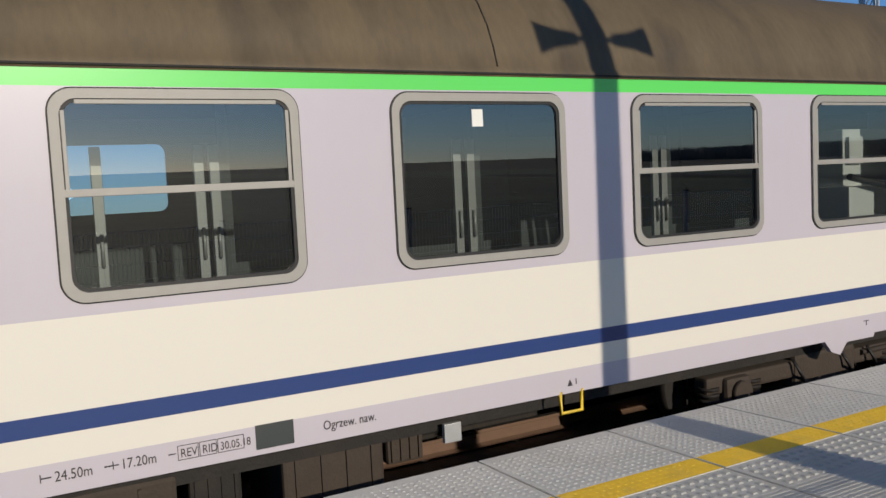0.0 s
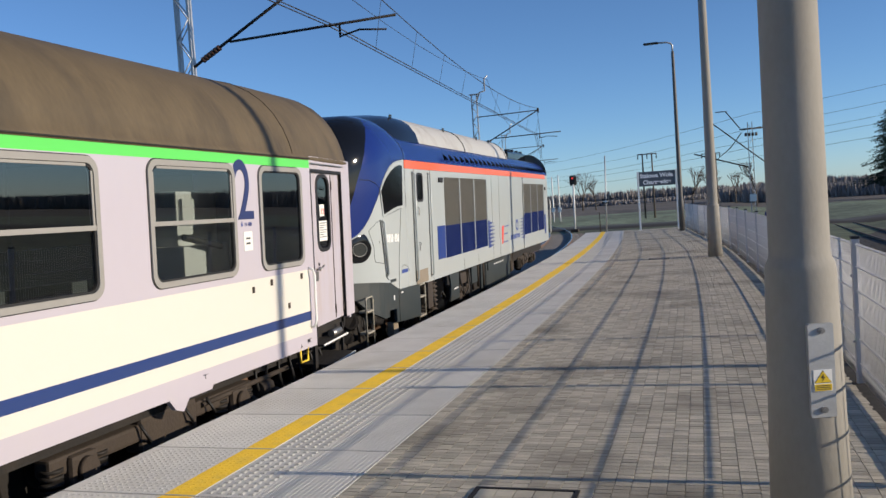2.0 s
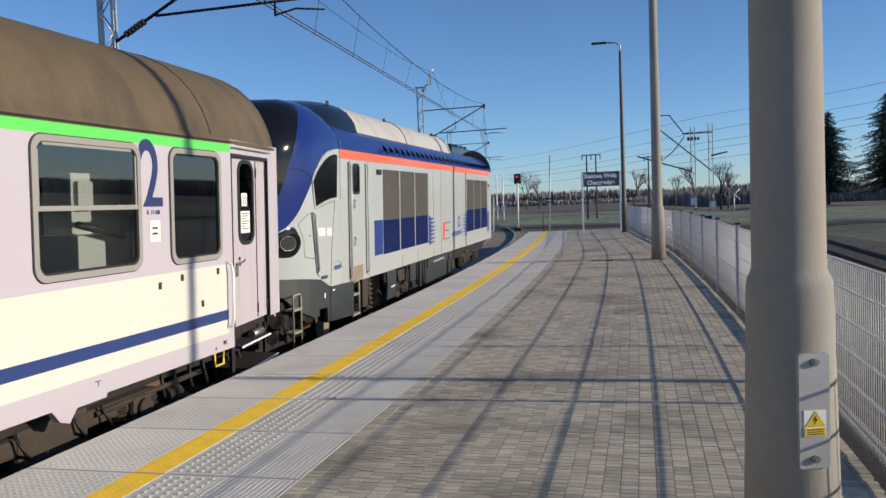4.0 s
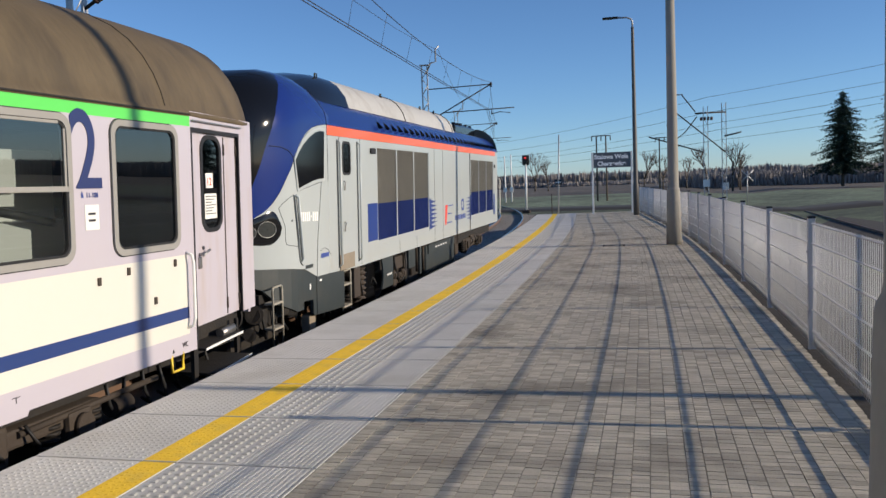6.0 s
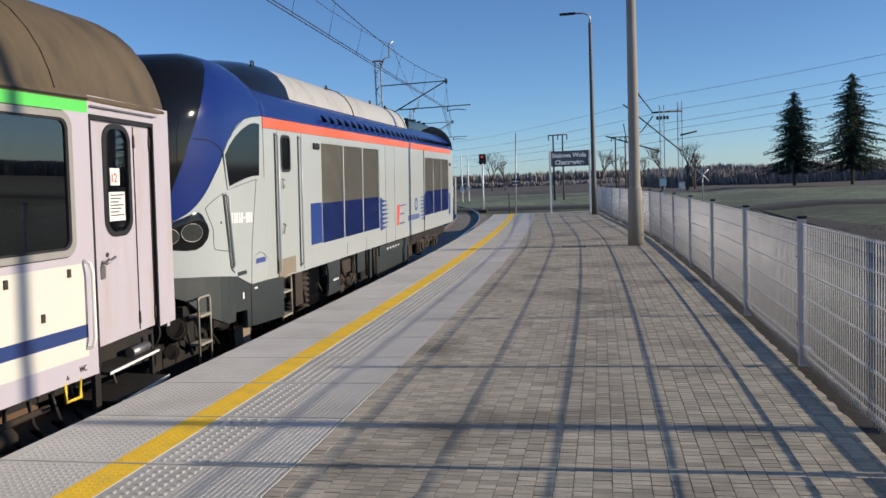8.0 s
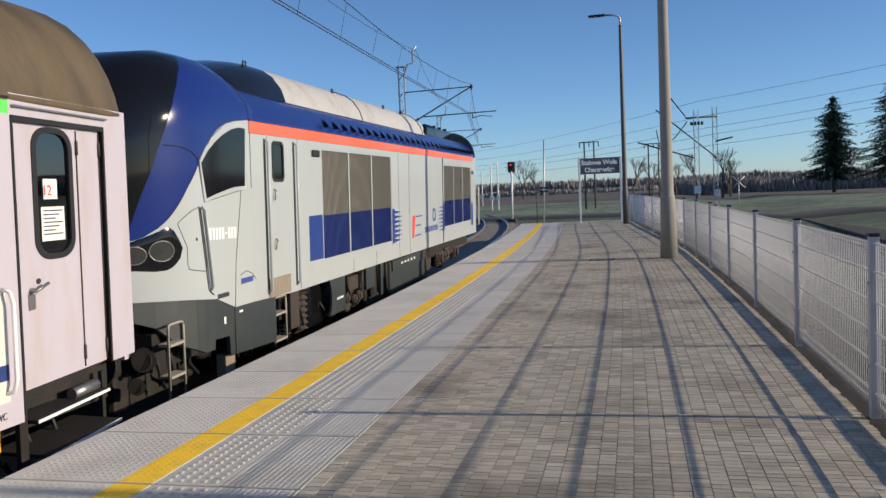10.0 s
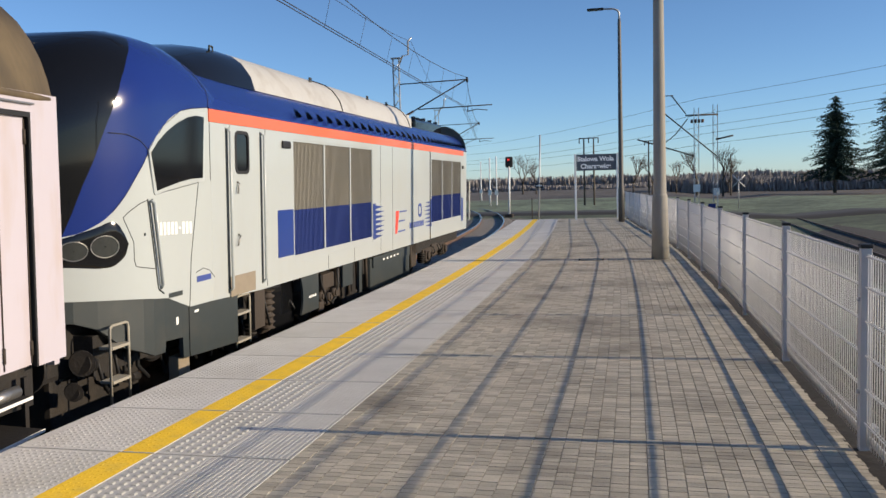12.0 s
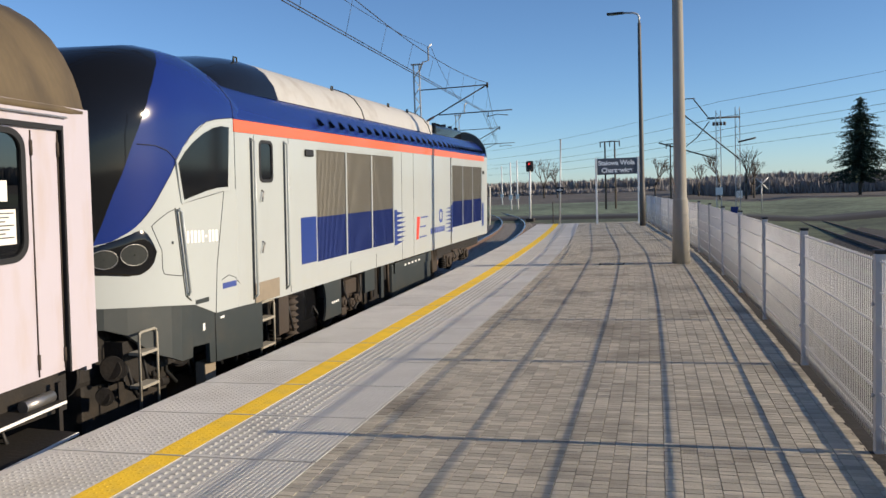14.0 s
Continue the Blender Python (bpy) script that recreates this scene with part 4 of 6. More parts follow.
def bogie(parent, y, half, rail, name="bogie"):
    """Two axles with wheels, a side beam, axle boxes and springs."""
    bm = bmesh.new()
    box(bm, -0.42, -0.26, y - half - 0.35, y + half + 0.35, -0.16, 0.0, 0.03)
    box(bm, -0.44, -0.24, y - 0.45, y + 0.45, -0.28, 0.06, 0.04)
    box(bm, -2.6, -0.4, y - 0.3, y + 0.3, -0.2, 0.05)
    b = part(name, bm, BROWN, parent, "bogie caked in brown brake dust")
    for ya in (y - half, y + half):
        bm = bmesh.new()
        for xc in (-0.72, -2.18):
            rod(bm, (xc - 0.065, ya, rail + 0.46), (xc + 0.065, ya, rail + 0.46), 0.46, n=32)
            rod(bm, (xc + 0.065, ya, rail + 0.46), (xc + 0.09, ya, rail + 0.46), 0.2, n=20)
        rod(bm, (-2.2, ya, rail + 0.46), (-0.7, ya, rail + 0.46), 0.08)
        part("wheelset", bm, DARK, b)
        bm = bmesh.new()
        box(bm, -0.45, -0.2, ya - 0.16, ya + 0.16, rail + 0.3, rail + 0.6, 0.04)
        rod(bm, (-0.2, ya, rail + 0.46), (-0.15, ya, rail + 0.46), 0.11, n=16)
        part("axle_box", bm, BROWN, b)
        for ys in (ya - 0.27, ya + 0.27):
            bm = bmesh.new()
            for k in range(5):
                rod(bm, (-0.32, ys, rail + 0.28 + k * 0.055), (-0.32, ys, rail + 0.31 + k * 0.055), 0.095, n=14)
            part("spring", bm, DARK, b)
    for ys in (y - 0.5, y + 0.2, y + 0.6):
        bm = bmesh.new()
        tube(bm, [(-0.22, ys, 0.02), (-0.17, ys + 0.05, -0.12), (-0.24, ys + 0.18, -0.2)], 0.016)
        part("hose", bm, RUBBER, b)
    return b


coach = build_coach()


# ---------------------------------------------------------------- locomotive
LOCO_M = Matrix.Translation((0.185, 0, -0.016)) @ Matrix.Rotation(0.037, 4, "Z") @ Matrix.Rotation(0.0056, 4, "X") @ Matrix.Rotation(radians(1.7), 4, "Y") @ Matrix.Diagonal((1, 1, 0.966, 1))
LW = 2.9


# the true lengths of nose, cab, machine room and rear: drawn length, true length
BAYS = [(1.03, 1.86), (1.84, 2.40), (2.85, 3.22), (4.06, 4.295), (4.82, 5.12), (6.45, 6.79), (10.72, 10.60), (15.785, 15.50), (21.2, 19.60), (23.2, 21.1)]


def true_length(u):
    if u < BAYS[0][0]:
        return u - BAYS[0][0] + BAYS[0][1]
    return float(np.interp(u, [b[0] for b in BAYS], [b[1] for b in BAYS]))


def livery():
    """Grey below a sweeping curve, blue above it, and a black front behind a slanting line."""
    m = mat("loco_livery", (0.395, 0.43, 0.435), 0.28, var=0.05, scale=1.5, coat=0.05, spec=0.3)
    nt = m.node_tree
    b = nt.nodes["Principled BSDF"]
    grey = b.inputs["Base Color"].links[0].from_socket
    tc = nt.nodes.new("ShaderNodeTexCoord")
    sep = nt.nodes.new("ShaderNodeSeparateXYZ")
    nt.links.new(tc.outputs["Object"], sep.inputs[0])
    # how high the sweep stands at each distance along the nose
    mr = nt.nodes.new("ShaderNodeMapRange")
    mr.inputs["From Min"].default_value = true_length(0.8)
    mr.inputs["From Max"].default_value = true_length(4.3)
    nt.links.new(sep.outputs["Y"], mr.inputs["Value"])
    fc = nt.nodes.new("ShaderNodeFloatCurve")
    cv = fc.mapping.curves[0]
    pts = [(0.8, 1.25), (1.86, 1.32), (2.05, 1.40), (2.22, 1.52), (2.39, 1.71), (2.58, 1.95), (2.74, 2.15), (3.0, 2.38), (3.38, 2.555), (3.64, 2.60), (4.05, 2.64), (4.3, 2.645)]
    cv.points[0].location = (0, (pts[0][1] - 1) / 2)
    cv.points[1].location = (1, (pts[-1][1] - 1) / 2)
    for u, z in pts[1:-1]:
        cv.points.new((true_length(u) - true_length(0.8)) / (true_length(4.3) - true_length(0.8)), (z - 1) / 2)
    fc.mapping.update()
    nt.links.new(mr.outputs["Result"], fc.inputs["Value"])

    def calc(op, a, c):
        n = nt.nodes.new("ShaderNodeMath")
        n.operation = op
        for i, s in enumerate((a, c)):
            if isinstance(s, (int, float)):
                n.inputs[i].default_value = s
            else:
                nt.links.new(s, n.inputs[i])
        return n.outputs[0]

    height = calc("ADD", calc("MULTIPLY", fc.outputs[0], 2.0), 1.0)
    is_blue = calc("GREATER_THAN", sep.outputs["Z"], height)
    # how far back the black front reaches at each height
    mz = nt.nodes.new("ShaderNodeMapRange")
    mz.inputs["From Min"].default_value = 1.2
    mz.inputs["From Max"].default_value = 3.4
    nt.links.new(sep.outputs["Z"], mz.inputs["Value"])
    fz = nt.nodes.new("ShaderNodeFloatCurve")
    cz = fz.mapping.curves[0]
    edge = [(1.2, 1.72), (1.77, 1.95), (2.0, 2.05), (2.19, 2.12), (2.42, 2.22), (2.67, 2.345), (2.88, 2.50), (3.08, 2.72), (3.27, 3.02), (3.4, 3.15)]
    cz.points[0].location = (0, (true_length(edge[0][1]) - 1) / 2.5)
    cz.points[1].location = (1, (true_length(edge[-1][1]) - 1) / 2.5)
    for z, u in edge[1:-1]:
        cz.points.new((z - 1.2) / 2.2, (true_length(u) - 1) / 2.5)
    fz.mapping.update()
    nt.links.new(mz.outputs["Result"], fz.inputs["Value"])
    slant = calc("ADD", calc("MULTIPLY", fz.outputs[0], 2.5), 1.0)
    is_black = calc("MULTIPLY", is_blue, calc("LESS_THAN", sep.outputs["Y"], slant))
    nt.links.new(calc("SUBTRACT", 0.16, calc("MULTIPLY", is_black, 0.10)), b.inputs["Roughness"])
    out = grey
    for fac, col in ((is_blue, (0.010, 0.026, 0.155)), (is_black, (0.006, 0.0065, 0.008))):
        mx = nt.nodes.new("ShaderNodeMix")
        mx.data_type = "RGBA"
        nt.links.new(fac, mx.inputs["Factor"])
        nt.links.new(out, mx.inputs["A"])
        mx.inputs["B"].default_value = (*col, 1)
        out = mx.outputs["Result"]
    nt.links.new(out, b.inputs["Base Color"])
    return m


def loco_ring(u, w, top, low, flat=0.5):
    """One cross-section of the body shell: w half width, top and low heights."""
    zs = low + (2.62 - low) * min(1.0, (top - low) / 2.8)
    pts = [(w, low), (w, low + (zs - low) * 0.35), (w, low + (zs - low) * 0.7), (w, zs)]
    for f in (0.08, 0.2, 0.34, 0.5, 0.7, 0.9):
        a = f * math.pi / 2
        pts.append((w * (flat + (1 - flat) * math.cos(a)), zs + (top - zs) * math.sin(a)))
    pts.append((0.0, top))
    return [(-LW / 2 + x, u, z) for x, z in pts] + [(-LW / 2 - x, u, z) for x, z in pts[-2::-1]]


NOSE = [(4.4, 1.43, 3.10, 0.43), (4.1, 1.45, 3.26, 0.43), (3.8, 1.45, 3.35, 0.435), (3.5, 1.45, 3.38, 0.44), (3.0, 1.45, 3.365, 0.60), (2.8, 1.445, 3.34, 0.62),
        (2.6, 1.42, 3.30, 0.64), (2.35, 1.345, 3.235, 0.66), (2.1, 1.225, 3.14, 0.675), (1.85, 1.07, 3.0, 0.69), (1.6, 0.88, 2.82, 0.70), (1.38, 0.67, 2.56, 0.70),
        (1.2, 0.46, 2.22, 0.70), (1.08, 0.27, 1.85, 0.70), (1.03, 0.10, 1.5, 0.70)]


def shell_x(u, z, off=0.0):
    """The side of the cab shell at a place along it, with a small offset outwards."""
    n = NOSE[::-1]
    us = [k[0] for k in n]
    w = float(np.interp(u, us, [k[1] for k in n]))
    top = float(np.interp(u, us, [k[2] for k in n]))
    low = float(np.interp(u, us, [k[3] for k in n]))
    zs = low + (2.62 - low) * min(1.0, (top - low) / 2.8)
    if z > zs:
        a = math.asin(min(1.0, (z - zs) / (top - zs)))
        w *= 0.5 + 0.5 * math.cos(a)
    return -LW / 2 + w + off


def shell_line(bm, pts, r=0.006, off=0.002, steps=6):
    """A thin bar lying on the cab shell along (u, z) places."""
    fine = []
    for (u0, z0), (u1, z1) in zip(pts[:-1], pts[1:]):
        fine += [(u0 + (u1 - u0) * k / steps, z0 + (z1 - z0) * k / steps) for k in range(steps)]
    fine.append(pts[-1])
    return tube(bm, [(shell_x(u, z, off), u, z) for u, z in fine], r, n=5)


def shell_patch(bm, lower, upper, off, cols=22, rows=8):
    """A skin on the cab shell between a lower and an upper line of (u, z)."""
    u0, u1 = lower[0][0], lower[-1][0]
    grid = []
    for i in range(cols + 1):
        u = u0 + (u1 - u0) * i / cols
        a = float(np.interp(u, [p[0] for p in lower], [p[1] for p in lower]))
        b = float(np.interp(u, [p[0] for p in upper], [p[1] for p in upper]))
        grid.append([(shell_x(u, a + (b - a) * k / rows, off if 0 < k < rows and 0 < i < cols else 0.0), u, a + (b - a) * k / rows) for k in range(rows + 1)])
    return sweep(bm, grid, caps=False)


def build_loco():
    e = empty("locomotive", "grey and blue diesel locomotive with an orange stripe and black windscreen", "locomotive", LOCO_M)
    nose = NOSE
    bm = bmesh.new()
    sweep(bm, [loco_ring(u, w, t, lo) for u, w, t, lo in nose], caps=False)
    bm.faces.new([bm.verts.new(p) for p in loco_ring(*nose[-1])])
    LIV = livery()
    shell = part("cab", bm, LIV, e, "rounded cab, blue above grey, with a black windscreen")
    # main body: sides with recesses for the grilles
    g1, g2 = (6.42, 10.75, 0.62, 2.40), (16.0, 21.2, 0.62, 2.33)
    bm = bmesh.new()
    plate(bm, [(4.1, 0.43), (5.25, 0.38), (22.3, 0.28), (22.3, 2.62), (4.1, 2.62)], [rounded(*g1, 0.02, 2), rounded(*g2, 0.02, 2), rounded(4.66, 4.98, 1.92, 2.40, 0.07, 5)], 0.0, 0.05)
    box(bm, -LW, -LW + 0.05, 4.1, 22.3, 0.3, 2.62)
    body = part("body_side", bm, L_GREY, e, "light grey body side")
    bm = bmesh.new()
    prof = [(0.0, 2.62), (-0.03, 2.72), (-0.20, 2.95), (-0.38, 3.08)]
    sweep(bm, [[(x, u, z) for x, z in prof] for u in (4.1, 8, 12, 16, 20, 22.3)], caps=False)
    sweep(bm, [[(-LW - x, u, z) for x, z in prof[::-1]] for u in (4.1, 8, 12, 16, 20, 22.3)], caps=False)
    part("roof_edge", bm, L_BLUE, e, "blue slanting roof edge")
    bm = bmesh.new()
    prof = [(-0.31, 3.04), (-0.37, 3.23), (-0.50, 3.41), (-0.64, 3.51), (-0.86, 3.59), (-1.15, 3.63), (-1.45, 3.64)]
    prof += [(-2.9 - x, z) for x, z in prof[-2::-1]]
    sweep(bm, [[(x, u, z) for x, z in prof] for u in (5.9, 7, 9, 11, 13, 15.2)], caps=False)
    for u in (5.9, 15.2):
        bm.faces.new([bm.verts.new((x, u, z)) for x, z in prof])
    roof = part("roof", bm, L_ROOF, e, "pale grey curved roof hood")
    bm = bmesh.new()
    sweep(bm, [[(x + (-1.45 - x) * k, u, 3.04 + (z - 3.04) * h) for x, z in prof] for u, k, h in ((4.2, 0.10, 0.30), (4.35, 0.05, 0.48), (4.6, 0.03, 0.64), (4.95, 0.012, 0.82), (5.3, 0.004, 0.945), (5.6, 0.0, 0.99), (5.9, -0.004, 1.004))], caps=False)
    part("roof_intake", bm, L_BLACK, e, "black front of the roof hood")
    for u, x, z in ((5.5, -0.72, 3.53), (9.0, -0.60, 3.49), (12.5, -0.60, 3.49), (14.0, -0.60, 3.49)):
        bm = bmesh.new()
        tube(bm, [(x, u - 0.05, z - 0.02), (x, u - 0.04, z + 0.06), (x, u + 0.04, z + 0.06), (x, u + 0.05, z - 0.02)], 0.015, n=6)
        part("lifting_eye", bm, L_SKIRT, roof)
    for u in (9.9, 15.0):
        bm = bmesh.new()
        for a, b in zip(prof[:5], prof[1:6]):
            rod(bm, (a[0] + 0.004, u, a[1]), (b[0] + 0.004, u, b[1] + 0.004), 0.012, n=6)
        part("roof_seam", bm, L_BLACK, roof)
    bm = bmesh.new()
    box(bm, -2.5, -0.42, 15.4, 22.2, 3.0, 3.1)
    part("roof_deck", bm, L_SKIRT, e)
    for u0, u1, x0, z1, m_ in ((15.4, 16.6, -0.6, 3.36, L_ROOF), (16.8, 18.4, -0.55, 3.36, L_BLACK), (18.6, 21.6, -0.65, 3.42, L_BLACK)):
        bm = bmesh.new()
        box(bm, -2.4, x0, u0, u1, 3.08, z1, 0.06)
        for k in range(3):
            rod(bm, (x0 - 0.1, u0 + (k + 0.5) * (u1 - u0) / 3, z1 - 0.02), (x0 - 0.1, u0 + (k + 0.5) * (u1 - u0) / 3, z1 + 0.07), 0.06, n=10)
        part("roof_equipment", bm, m_, e)
    # rear cab
    bm = bmesh.new()
    sweep(bm, [loco_ring(u, w, t, lo) for u, w, t, lo in ((22.3, 1.45, 3.42, 0.3), (22.6, 1.42, 3.3, 0.3), (22.9, 1.36, 3.0, 0.3), (23.1, 1.25, 2.4, 0.3), (23.2, 1.1, 1.6, 0.3))], caps=False)
    bm.faces.new([bm.verts.new(p) for p in loco_ring(23.2, 1.1, 1.6, 0.3)][::-1])
    part("rear_cab", bm, L_GREY, e)
    bm = bmesh.new()
    tube(bm, [(0.02, 22.6, 0.5), (0.06, 22.6, 0.55), (0.06, 22.6, 1.7), (0.02, 22.6, 1.75)], 0.02)
    part("rear_handrail", bm, L_ROOF, e)
    # the orange stripe and the hooks along the roof edge
    bm = bmesh.new()
    box(bm, 0.0, 0.012, 4.06, 21.6, 2.49, 2.635, 0.002)
    part("orange_stripe", bm, L_ORANGE, e, "orange stripe")
    bm = bmesh.new()
    box(bm, 0.0, 0.02, 4.05, 22.3, 2.636, 2.65)
    part("rain_gutter", bm, L_BLUE, e)
    for k in range(31):
        u = 6.6 + k * 0.50
        bm = bmesh.new()
        for s in (0, 0.09):
            vs = [bm.verts.new(p) for p in ((-0.01, u + s, 2.72), (-0.01, u + s + 0.05, 2.72), (-0.06, u + s + 0.02, 2.86), (0.05, u + s, 2.74))]
            bm.faces.new((vs[0], vs[1], vs[2]))
            bm.faces.new((vs[0], vs[3], vs[2]))
            bm.faces.new((vs[1], vs[3], vs[2]))
        part("roof_hook", bm, L_BLACK, e)
    # grilles
    for (a, b, z0, z1), n in ((g1, 3), (g2, 3)):
        w = (b - a) / n
        for k in range(n):
            y0, y1 = a + k * w + 0.03, a + (k + 1) * w - 0.03
            bm = bmesh.new()
            box(bm, -0.045, -0.03, y0, y1, 1.38, z1 - 0.03)
            nn = int((y1 - y0) / 0.06)
            for i in range(nn + 1):
                yy = y0 + i * (y1 - y0) / nn
                box(bm, -0.03, -0.018, yy - 0.006, yy + 0.006, 1.38, z1 - 0.03)
            gr = part("grille", bm, GRILLE, e, "fine brown-grey ventilation grille")
            bm = bmesh.new()
            box(bm, -0.045, -0.03, y0, y1, z0 + 0.10, 1.38)
            for i in range(nn + 1):
                yy = y0 + i * (y1 - y0) / nn
                box(bm, -0.03, -0.018, yy - 0.006, yy + 0.006, z0 + 0.10, 1.38)
            part("grille_lower", bm, GRILLE_BLUE, gr, "grille painted blue")
            bm = bmesh.new()
            plate(bm, [(y0 - 0.03, z0), (y1 + 0.03, z0), (y1 + 0.03, z1), (y0 - 0.03, z1)], [[(y0, z0 + 0.10), (y1, z0 + 0.10), (y1, z1 - 0.03), (y0, z1 - 0.03)]], -0.005, 0.03)
            part("grille_surround", bm, L_GREY, gr)
    # blue bands with jagged ends
    bm = bmesh.new()
    box(bm, 0, 0.004, 5.86, 6.40, 0.74, 1.40)
    part("blue_band", bm, L_BAND, e, "plain blue band")
    bm = bmesh.new()
    box(bm, 0, 0.004, 21.22, 21.6, 0.55, 1.24)
    part("blue_band", bm, L_BAND, e, "plain blue band")
    for y0, y1, tip, za in ((10.77, 10.95, 11.58, 0.66), (15.98, 15.85, 15.1, 0.62)):
        outline = [(y0, za), (y1, za)]
        for k in range(7):
            z = za + 0.01 + k * 0.095
            outline += [(y1, z), (tip - (0.12 if k in (0, 6) else 0.0) * (1 if tip > y1 else -1), z + 0.035), (y1, z + 0.07)]
        outline += [(y1, za + 0.69), (y0, za + 0.69)]
        bm = bmesh.new()
        plate(bm, outline, [], 0.004, 0.003)
        part("blue_band", bm, L_BAND, e, "blue band with a jagged end")
    # plain marks in place of emblems
    bm = bmesh.new()
    plate(bm, [(12.40, 0.66), (12.56, 0.66), (12.72, 1.14), (12.46, 1.14)], [], 0.004, 0.003)
    part("red_emblem", bm, INK_RED, e, "red slanted block emblem")
    for y, z, w in ((12.78, 1.10, 0.62), (12.72, 0.90, 0.5), (12.66, 0.68, 0.6)):
        bm = bmesh.new()
        box(bm, 0, 0.004, y, y + w, z, z + 0.03)
        part("emblem_bar", bm, INK_BLUE, e)
    bm = bmesh.new()
    plate(bm, rounded(14.5, 14.85, 0.92, 1.24, 0.1, 3), [rounded(14.57, 14.78, 0.99, 1.17, 0.06, 3)], 0.004, 0.003)
    part("blue_emblem", bm, INK_BLUE, e)
    for k in range(7):
        bm = bmesh.new()
        box(bm, 0, 0.004, 13.65 + k * 0.21, 13.80 + k * 0.21, 0.70, 0.83)
        part("lettering_bar", bm, INK_BLUE, e)
    bm = bmesh.new()
    for k in range(9):
        u = 2.86 + k * 0.083
        z = 1.33 - (u - 2.86) * 0.03
        if k == 5:
            box(bm, 0.0, 0.004, u + 0.005, u + 0.05, z - 0.012, z + 0.012)
        else:
            box(bm, 0.0, 0.004, u, u + 0.056, z - 0.065, z + 0.065)
    nb = part("number_bar", bm, WHITE, e, "white number bars")
    bm = bmesh.new()
    shell_line(bm, [(3.66, 0.80), (3.85, 0.835), (4.02, 0.79), (4.13, 0.70)], 0.004, 0.001)
    part("emblem_arc", bm, L_SKIRT, e, "thin dark arc")
    bm = bmesh.new()
    box(bm, 0.0, 0.003, 3.02, 3.33, 0.595, 0.645)
    part("maker_bar", bm, L_SKIRT, e, "small dark bar")
    bm = bmesh.new()
    box(bm, 0.0, 0.004, 3.68, 4.04, 0.69, 0.755)
    part("builder_mark", bm, INK_BLUE, e)
    # seams
    for u, z0, z1 in ((4.08, 1.82, 2.6), (5.5, 0.4, 2.5), (11.3, 0.3, 2.48), (12.2, 0.3, 2.48), (14.0, 0.3, 2.48), (8.0, 0.3, 0.6), (9.5, 0.3, 0.6)):
        bm = bmesh.new()
        box(bm, -0.002, 0.0025, u - 0.006, u + 0.006, z0, z1)
        part("panel_seam", bm, L_SKIRT, body)
    bm = bmesh.new()
    box(bm, -0.004, 0.006, 15.74, 15.83, 0.28, 2.62)
    part("body_joint", bm, L_BLACK, body)
    # door
    bm = bmesh.new()
    plate(bm, rounded(4.52, 5.22, 0.62, 2.48, 0.03, 3), [rounded(4.66, 4.98, 1.92, 2.40, 0.07, 5)], 0.010, 0.012)
    d = part("door", bm, L_GREY, e, "grey crew door with a small dark window")
    bm = bmesh.new()
    plate(bm, rounded(4.635, 5.005, 1.895, 2.425, 0.085, 5), [rounded(4.675, 4.965, 1.935, 2.385, 0.06, 5)], 0.016, 0.02)
    part("window_seal", bm, RUBBER, d)
    bm = bmesh.new()
    bm.faces.new([bm.verts.new((0.004, y, z)) for y, z in rounded(4.66, 4.98, 1.92, 2.40, 0.07, 5)])
    part("pane", bm, L_BLACK, d)
    bm = bmesh.new()
    tube(bm, [(0.012, 4.68, 1.80), (0.04, 4.68, 1.78), (0.04, 4.64, 1.66)], 0.011)
    part("door_handle", bm, STEEL, d)
    bm = bmesh.new()
    tube(bm, [(0.012, 4.68, 1.16), (0.04, 4.68, 1.14), (0.04, 4.62, 1.02)], 0.011)
    part("door_handle", bm, STEEL, d)
    bm = bmesh.new()
    box(bm, 0.010, 0.014, 4.47, 5.12, 0.41, 0.655)
    part("kick_plate", bm, KICK, d, "brown worn kick plate")
    for u in (4.46, 5.36):
        bm = bmesh.new()
        tube(bm, [(0.0, u, 2.42), (0.05, u, 2.40), (0.05, u, 0.52), (0.0, u, 0.48)], 0.017)
        part("handrail", bm, L_GREY, e)
        bm = bmesh.new()
        box(bm, 0.0, 0.003, u - 0.03, u + 0.03, 0.46, 2.44)
        part("rail_recess", bm, L_SKIRT, e)
    bm = bmesh.new()
    box(bm, 0.0, 0.03, 6.02, 6.30, 2.26, 2.36, 0.02)
    part("mirror_camera", bm, RUBBER, e)
    bm = bmesh.new()
    box(bm, 0.0, 0.03, 21.35, 21.6, 2.10, 2.2, 0.02)
    part("mirror_camera", bm, RUBBER, e)
    # cab side window, standing on the shell
    bm = bmesh.new()
    outl = [(2.72, 2.10), (2.83, 1.72), (3.05, 1.76), (3.35, 1.81), (3.6, 1.84), (3.88, 1.85), (3.94, 2.53), (3.75, 2.535), (3.55, 2.505), (3.3, 2.43), (3.07, 2.33), (2.88, 2.22)]
    plate(bm, outl, [], 0.006, 0.02)
    part("cab_window", bm, L_BLACK, e, "dark glazed cab side window")
    bm = bmesh.new()
    big = [(2.68, 2.12), (2.77, 1.70), (2.79, 1.68), (3.05, 1.72), (3.6, 1.80), (3.93, 1.81), (4.0, 2.585), (3.75, 2.585), (3.52, 2.555), (3.26, 2.48), (3.03, 2.38), (2.85, 2.27)]
    plate(bm, big, [outl], 0.003, 0.015)
    part("window_surround", bm, L_GREY, e)
    bm = bmesh.new()
    tube(bm, [(-0.01, 2.70, 1.62), (0.035, 2.705, 1.60), (0.035, 2.85, 0.76), (0.0, 2.86, 0.72)], 0.017)
